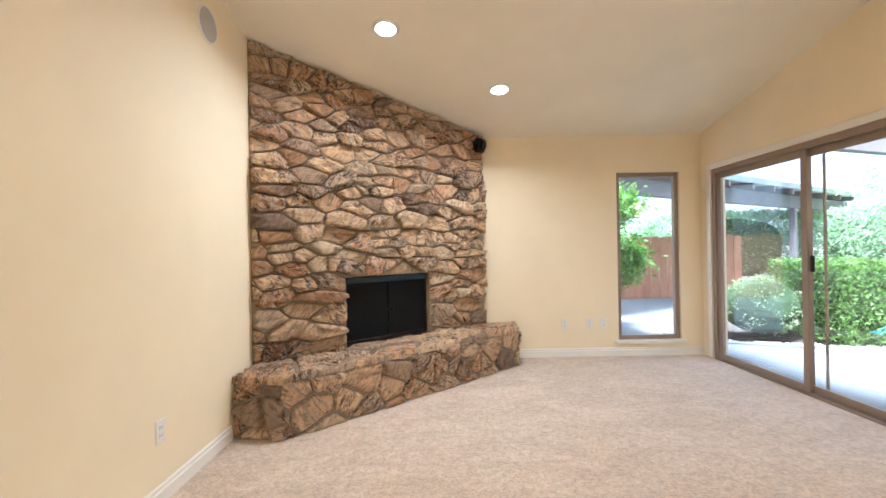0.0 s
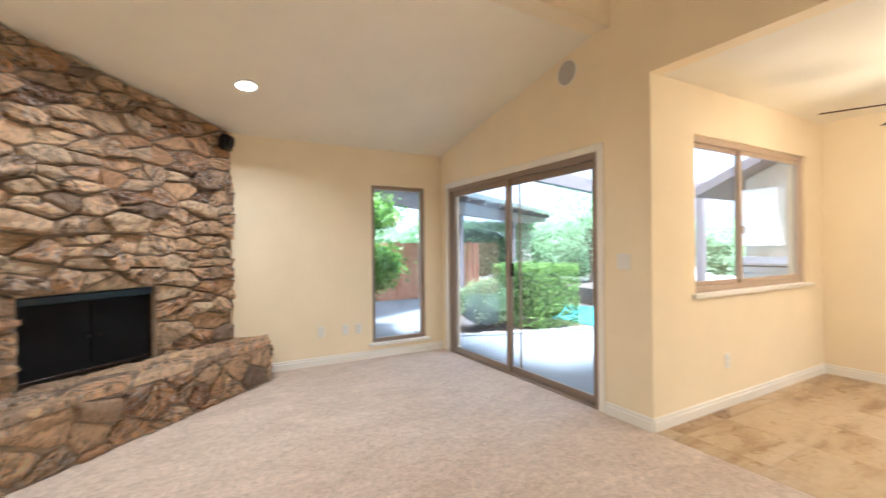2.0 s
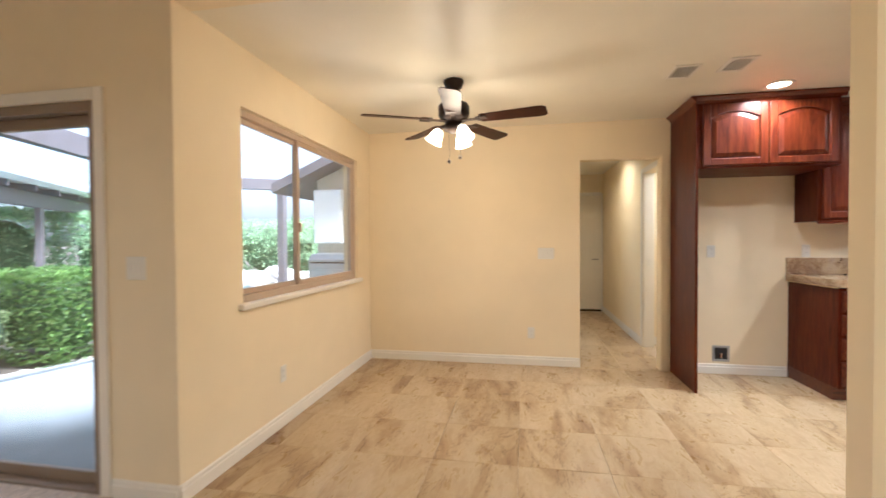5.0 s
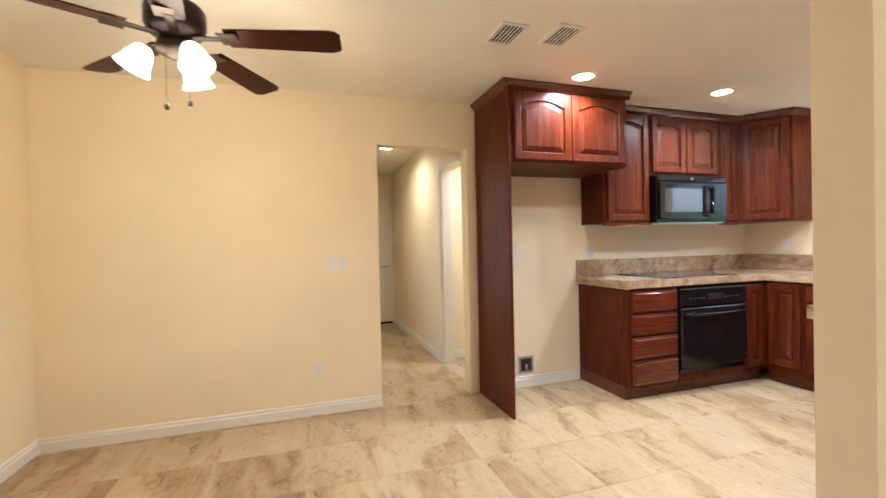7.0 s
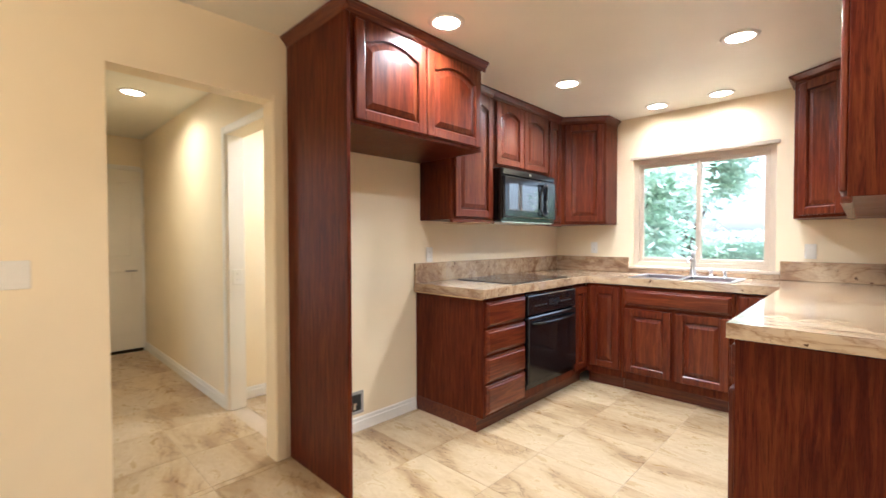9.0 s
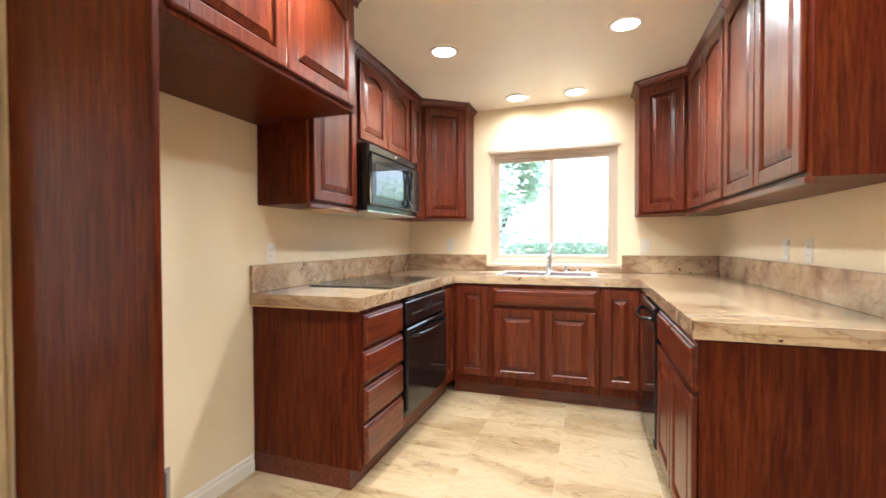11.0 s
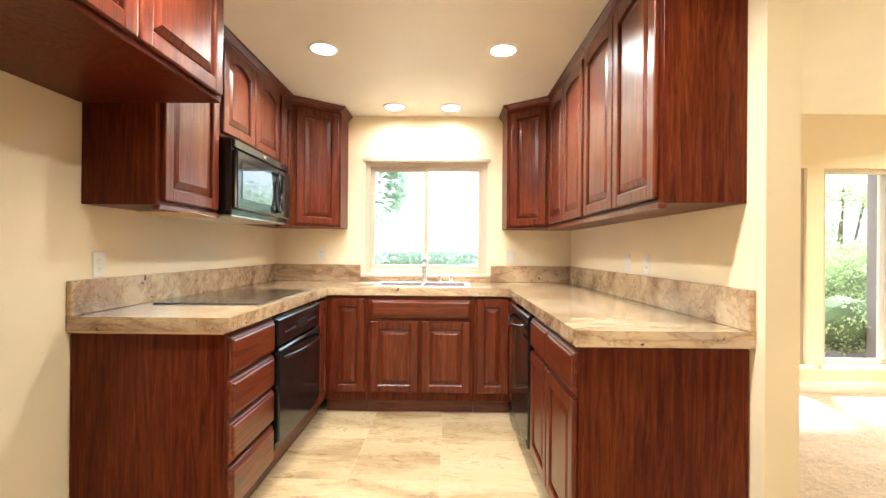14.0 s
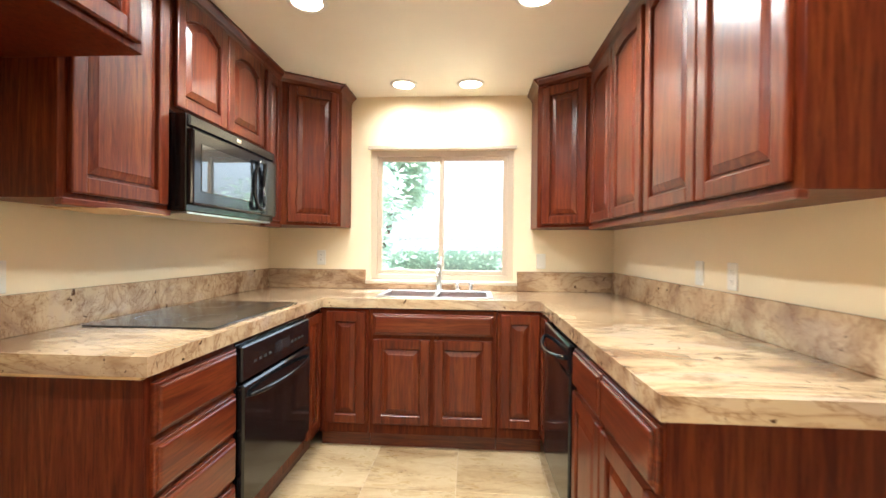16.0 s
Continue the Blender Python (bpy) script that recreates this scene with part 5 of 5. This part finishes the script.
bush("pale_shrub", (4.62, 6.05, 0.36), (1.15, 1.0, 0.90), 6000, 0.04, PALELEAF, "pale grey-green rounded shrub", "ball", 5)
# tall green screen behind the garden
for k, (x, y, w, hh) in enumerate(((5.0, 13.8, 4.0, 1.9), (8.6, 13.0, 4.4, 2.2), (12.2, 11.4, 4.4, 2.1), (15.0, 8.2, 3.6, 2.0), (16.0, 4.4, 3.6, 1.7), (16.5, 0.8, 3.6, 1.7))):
    bush("tall_hedge", (x, y, hh / 2), (w, 1.6 if k < 3 else 3.6, hh), 9000, 0.10, FARLEAF, "tall loose green hedge at the garden edge", "box", 20 + k, 0.80, LIGHTCORE)


def tree(name, x, y, h, crown, count, mat, label, seed, leafsize=0.09, low=0.35):
    t = thing(name, pose(x, y, GZ - 0.04), label, "tree")
    r = np.random.RandomState(seed)
    bm = bmesh.new()
    trunk = [(0.04 * math.sin(k), 0.03 * math.cos(2 * k), h * 0.62 * k / 6) for k in range(7)]
    rings = []
    for k, p in enumerate(trunk):
        rr = 0.07 * h / 3 * (1 - 0.11 * k)
        rings.append([bm.verts.new((p[0] + rr * math.cos(a), p[1] + rr * math.sin(a), p[2])) for a in [2 * math.pi * i / 10 for i in range(10)]])
    for a, b in zip(rings, rings[1:]):
        for i in range(10):
            bm.faces.new((a[i], a[(i + 1) % 10], b[(i + 1) % 10], b[i]))
    part("trunk", bm, BARK, t, "", True)
    clumps = []
    for k in range(9):
        a = 2 * math.pi * k / 9 + r.rand()
        z = h * (low + (0.95 - low) * r.rand())
        rad = crown * r.uniform(0.3, 0.75)
        c = (rad * math.cos(a), rad * math.sin(a), z)
        part("limb", rod(bmesh.new(), [(0, 0, h * low * 0.9), (c[0] * 0.5, c[1] * 0.5, (h * low + z) / 2), c], 0.018 * h / 3, 6), BARK, t)
        clumps.append(c)
    verts, faces = [], []
    for c in clumps:
        for _ in range(count // 9):
            p = np.array(c) + r.normal(size=3) * np.array([0.26, 0.26, 0.2]) * crown
            d = r.normal(size=3) + np.array([p[0], p[1], -0.6]) * 0.8
            d /= np.linalg.norm(d)
            n2 = np.cross(d, r.normal(size=3))
            n2 /= np.linalg.norm(n2)
            L = leafsize * r.uniform(0.6, 1.4)
            i = len(verts)
            verts += [tuple(p), tuple(p + d * L * 0.5 + n2 * L * 0.16), tuple(p + d * L), tuple(p + d * L * 0.5 - n2 * L * 0.16)]
            faces.append((i, i + 1, i + 2, i + 3))
    me = bpy.data.meshes.new("crown")
    me.from_pydata(verts, [], faces)
    me.materials.append(mat)
    ob = new("crown", me)
    ob.parent = t
    return t


tree("bamboo_tree", 2.62, 6.35, 2.05, 0.50, 20000, FERN, "leafy light green feathery tree beside the patio", 31, 0.085, 0.34)
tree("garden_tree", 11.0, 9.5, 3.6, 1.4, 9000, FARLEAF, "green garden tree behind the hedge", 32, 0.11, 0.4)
# Crowns below use the leaf colour washed out for glare.
tree("garden_tree", 2.0, -11.0, 2.6, 1.3, 5000, HAZELEAF, "green garden tree outside the kitchen window, leaves hazed pale", 33, 0.14, 0.22)
tree("garden_tree", 7.6, -9.6, 4.2, 1.5, 26000, HAZELEAF, "green garden tree outside the kitchen window, leaves hazed pale", 34, 0.18, 0.12)
tree("garden_tree", 7.2, -14.0, 5.2, 1.5, 18000, HAZELEAF, "green garden tree behind the lawn, leaves hazed pale", 37, 0.22, 0.12)
tree("garden_tree", -2.2, -7.4, 3.0, 1.1, 14000, PALELEAF, "slender pale green tree outside the tall windows", 35, 0.07, 0.12)
bush("tall_shrub", (-1.35, -6.3, 0.72), (1.5, 0.9, 1.7), 7000, 0.045, PALELEAF, "tall loose green shrub outside the tall windows", "ball", 44, 0.35, LIGHTCORE)
# Leaves and core are both coloured pale to carry haze.
bush("tall_hedge", (5.0, -16.0, 0.72), (18.0, 1.5, 1.6), 16000, 0.13, HAZELEAF, "loose hedge at the garden edge, hazed pale", "box", 43, 0.7, mottled("haze_washed_core", (0.30, 0.38, 0.30), (0.44, 0.52, 0.42), 0.95, 9.0, 0.8))
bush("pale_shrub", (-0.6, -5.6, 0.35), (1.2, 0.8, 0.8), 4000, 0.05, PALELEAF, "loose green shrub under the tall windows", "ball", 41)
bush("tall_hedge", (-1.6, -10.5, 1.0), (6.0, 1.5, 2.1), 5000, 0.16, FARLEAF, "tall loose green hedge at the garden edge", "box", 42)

pl = thing("porch_pillar", pose(-0.72, -5.2, GZ - 0.04), "square grey-brown porch pillar outside the tall windows", "pillar")
part("shaft", boxed(-0.10, -0.10, 0.0, 0.10, 0.10, 2.75, bevel=0.012), GREYPAINT, pl)
part("base_block", boxed(-0.12, -0.12, 0.0, 0.12, 0.12, 0.14, bevel=0.012), GREYPAINT, pl)

# white pebbles along the bed edging
r = np.random.RandomState(61)
bm = bmesh.new()
for k in range(420):
    f = r.rand()
    x, y = 3.75 + 2.4 * f, 5.92 - 0.75 * f ** 0.8 + r.uniform(0.0, 0.22)
    q = r.uniform(0.012, 0.03)
    bmesh.ops.create_icosphere(bm, subdivisions=1, radius=q, matrix=pose(x, y, GZ - 0.032 + q * 0.4, r.uniform(0, 90), r.uniform(0, 90), 0) @ Matrix.Diagonal((1.0, r.uniform(0.6, 1.0), 0.6, 1.0)))
solid("pebbles", bm, BOULDER, "pale pebbles strewn along the bed edging", "gravel", "stuff", True)

# wooden fence, north side
fence = thing("wooden_fence", pose(2.0, 10.6, GZ - 0.04), "reddish vertical-board garden fence", "fence")
for k in range(58):
    b = part("board", boxed(-6.0 + 0.2 * k, 0.0, 0.03, -6.0 + 0.2 * k + 0.188, 0.02, 1.50 + 0.01 * (k % 3), bevel=0.004), FENCE, fence)
for z in (0.3, 1.2):
    part("rail", boxed(-6.0, 0.02, z, 5.6, 0.06, z + 0.09), FENCE, fence)
for k in range(6):
    part("post", boxed(-6.0 + 2.25 * k, 0.02, 0.0, -5.9 + 2.25 * k, 0.12, 1.55, bevel=0.005), FENCE, fence)

# covered patio: far roof on posts, and the pergola by the door
pc = thing("patio_cover", pose(5.0, 8.3, GZ, 0, 0, 31), "grey painted patio roof on square posts", "patio cover")
part("roof_deck", prisma([(-0.30, 2.50), (1.8, 2.69), (1.8, 2.79), (-0.35, 2.60)], -4.0, 8.0, "x"), ROOFING, pc, "pale roof edge")
part("fascia_beam", boxed(-4.0, -0.06, 2.10, 7.9, 0.06, 2.40, bevel=0.006), GREYPAINT, pc)
for x in (-2.6, 1.0, 4.5, 7.6):
    part("post", boxed(x - 0.06, -0.06, -0.04, x + 0.06, 0.06, 2.10, bevel=0.006), GREYPAINT, pc)
for k in range(13):
    x = -3.9 + 0.95 * k
    part("rafter", prisma([(-0.30, 2.38), (1.8, 2.57), (1.8, 2.69), (-0.30, 2.50)], x, x + 0.05, "x"), GREYPAINT, pc)


def timber(parent, name, a, b, w, h):
    """A squared timber with its lower edge from a to b."""
    a, b = Vector(a), Vector(b)
    d = b - a
    bm = boxed(0, -w / 2, 0, d.length, w / 2, h, bevel=0.006)
    m = Matrix.Translation(a) @ d.to_track_quat("X", "Z").to_matrix().to_4x4()
    bmesh.ops.transform(bm, matrix=m, verts=bm.verts)
    return part(name, bm, GREYPAINT, parent)


pb = thing("pergola", pose(9.4, 5.26, GZ), "dark grey timber pergola beams beside the patio door", "pergola", world_built=True)
timber(pb, "long_beam", (3.37, 4.76, 2.27), (8.60, 6.40, 2.27), 0.12, 0.24)
timber(pb, "cross_beam", (8.55, 6.55, 2.32), (9.50, 5.10, 2.32), 0.12, 0.22)
part("post", boxed(9.33, 5.19, GZ, 9.47, 5.33, 2.32, bevel=0.006), GREYPAINT, pb)
part("post", boxed(8.54, 6.33, GZ - 0.04, 8.66, 6.45, 2.27, bevel=0.006), GREYPAINT, pb)

# boulders and the neighbouring wing outside the dining window
solid("ground_mound", prisma([(8.2, 4.95), (12.0, 4.95), (12.5, 8.5), (8.6, 8.5)], GZ - 0.05, 0.28), SOIL, "low soil mound behind the patio", "ground")
r = np.random.RandomState(51)
for k in range(22):
    x, y = 8.5 + 3.0 * r.rand(), 5.2 + 1.8 * r.rand()
    s = r.uniform(0.22, 0.42)
    bm = bmesh.new()
    bmesh.ops.create_icosphere(bm, subdivisions=3, radius=s)
    sh = Vector(r.uniform(0, 40, 3))
    for v in bm.verts:
        v.co = v.co * (0.9 + 0.35 * noise.noise(v.co * 1.3 / s + sh))
        v.co.z *= 0.75
    ob = tagged(new("boulder", mesh_of("boulder", bm, BOULDER, True)), "pale rounded boulder on the garden mound", "boulder", "garden boulders")
    ob.matrix_world = pose(x, y, 0.28 + s * 0.4, 0, 0, 90 * r.rand())
wing = thing("house_wing", pose(10.0, 3.0, GZ), "cream stucco house wing with brown eaves", "building", world_built=True)
part("wing_wall", boxed(8.05, YD + 0.20, GZ, 12.5, 3.80, 2.20), STUCCO, wing)
part("wing_roof", prisma([(4.35, 2.05), (2.3, 2.95), (2.3, 3.10), (4.35, 2.20)], 7.6, 13.0, "x"), GREYPAINT, wing, "brown eave")
part("gable_wall", prisma([(3.80, 2.20), (3.80, 2.29), (2.3, 2.94), (2.3, 2.20)], 8.05, 12.5, "x"), STUCCO, wing)
mb = thing("utility_cabinet", pose(7.9, 3.5, 1.25), "cream metal utility cabinet on the outside wall", "utility box", world_built=True)
part("case", boxed(7.80, 3.27, 1.25, 8.048, 3.74, 2.10, bevel=0.01), OFFWHITE, mb)
part("cabinet_lid", boxed(7.785, 3.29, 1.27, 7.80, 3.72, 2.08, bevel=0.006), OFFWHITE, mb)
gr = thing("barbecue", pose(7.6, 3.3, GZ), "stainless steel barbecue against the stucco wall", "barbecue", world_built=True)
part("cart", boxed(7.45, 2.95, GZ, 8.0, 3.65, 0.86, bevel=0.01), STEEL, gr)
part("hood", prisma([(7.45, 0.862), (8.0, 0.862), (8.0, 1.02), (7.85, 1.10), (7.55, 1.08), (7.45, 1.0)], 2.95, 3.65, "y"), STEEL, gr)
part("hood_handle", rod(bmesh.new(), [(7.42, 3.0, 0.96), (7.42, 3.6, 0.96)], 0.012, 8), DARKMETAL, gr)
solid("water_pool", boxed(6.4, 5.4, GZ - 0.038, 8.1, 8.0, GZ - 0.02), POOL, "turquoise swimming pool water", "pool")

# ---- floor tiles ----
P = 0.495
floor = bpy.data.objects["floor"]
tile_cache = {}


def lay_tile(x0, y0, x1, y1):
    key = (round(x1 - x0, 3), round(y1 - y0, 3))
    if key not in tile_cache:
        tile_cache[key] = mesh_of("tile", boxed(0.0012, 0.0012, -0.004, key[0] - 0.0012, key[1] - 0.0012, 0.0, bevel=0.0012), TILE)
    ob = new("tile", tile_cache[key])
    ob.parent = floor
    ob.location = (x0, y0, 0)


regions = ((XE + 0.002, YD - 0.002, XK - 0.002, -3.49), (XK - 0.002, -0.052, 9.45, -0.96), (XK + T, -1.08, 7.0, -2.7))
for rx0, ry1, rx1, ry0 in regions:
    i0, i1 = math.floor((rx0 - 4.338) / P), math.ceil((rx1 - 4.338) / P)
    j0, j1 = math.floor((ry0 + 2.505) / P), math.ceil((ry1 + 2.505) / P)
    for i in range(i0, i1):
        for j in range(j0, j1):
            a, b = max(rx0, 4.338 + i * P), min(rx1, 4.338 + (i + 1) * P)
            c, d = max(ry0, -2.505 + j * P), min(ry1, -2.505 + (j + 1) * P)
            if b - a > 0.02 and d - c > 0.02:
                lay_tile(a, c, b, d)
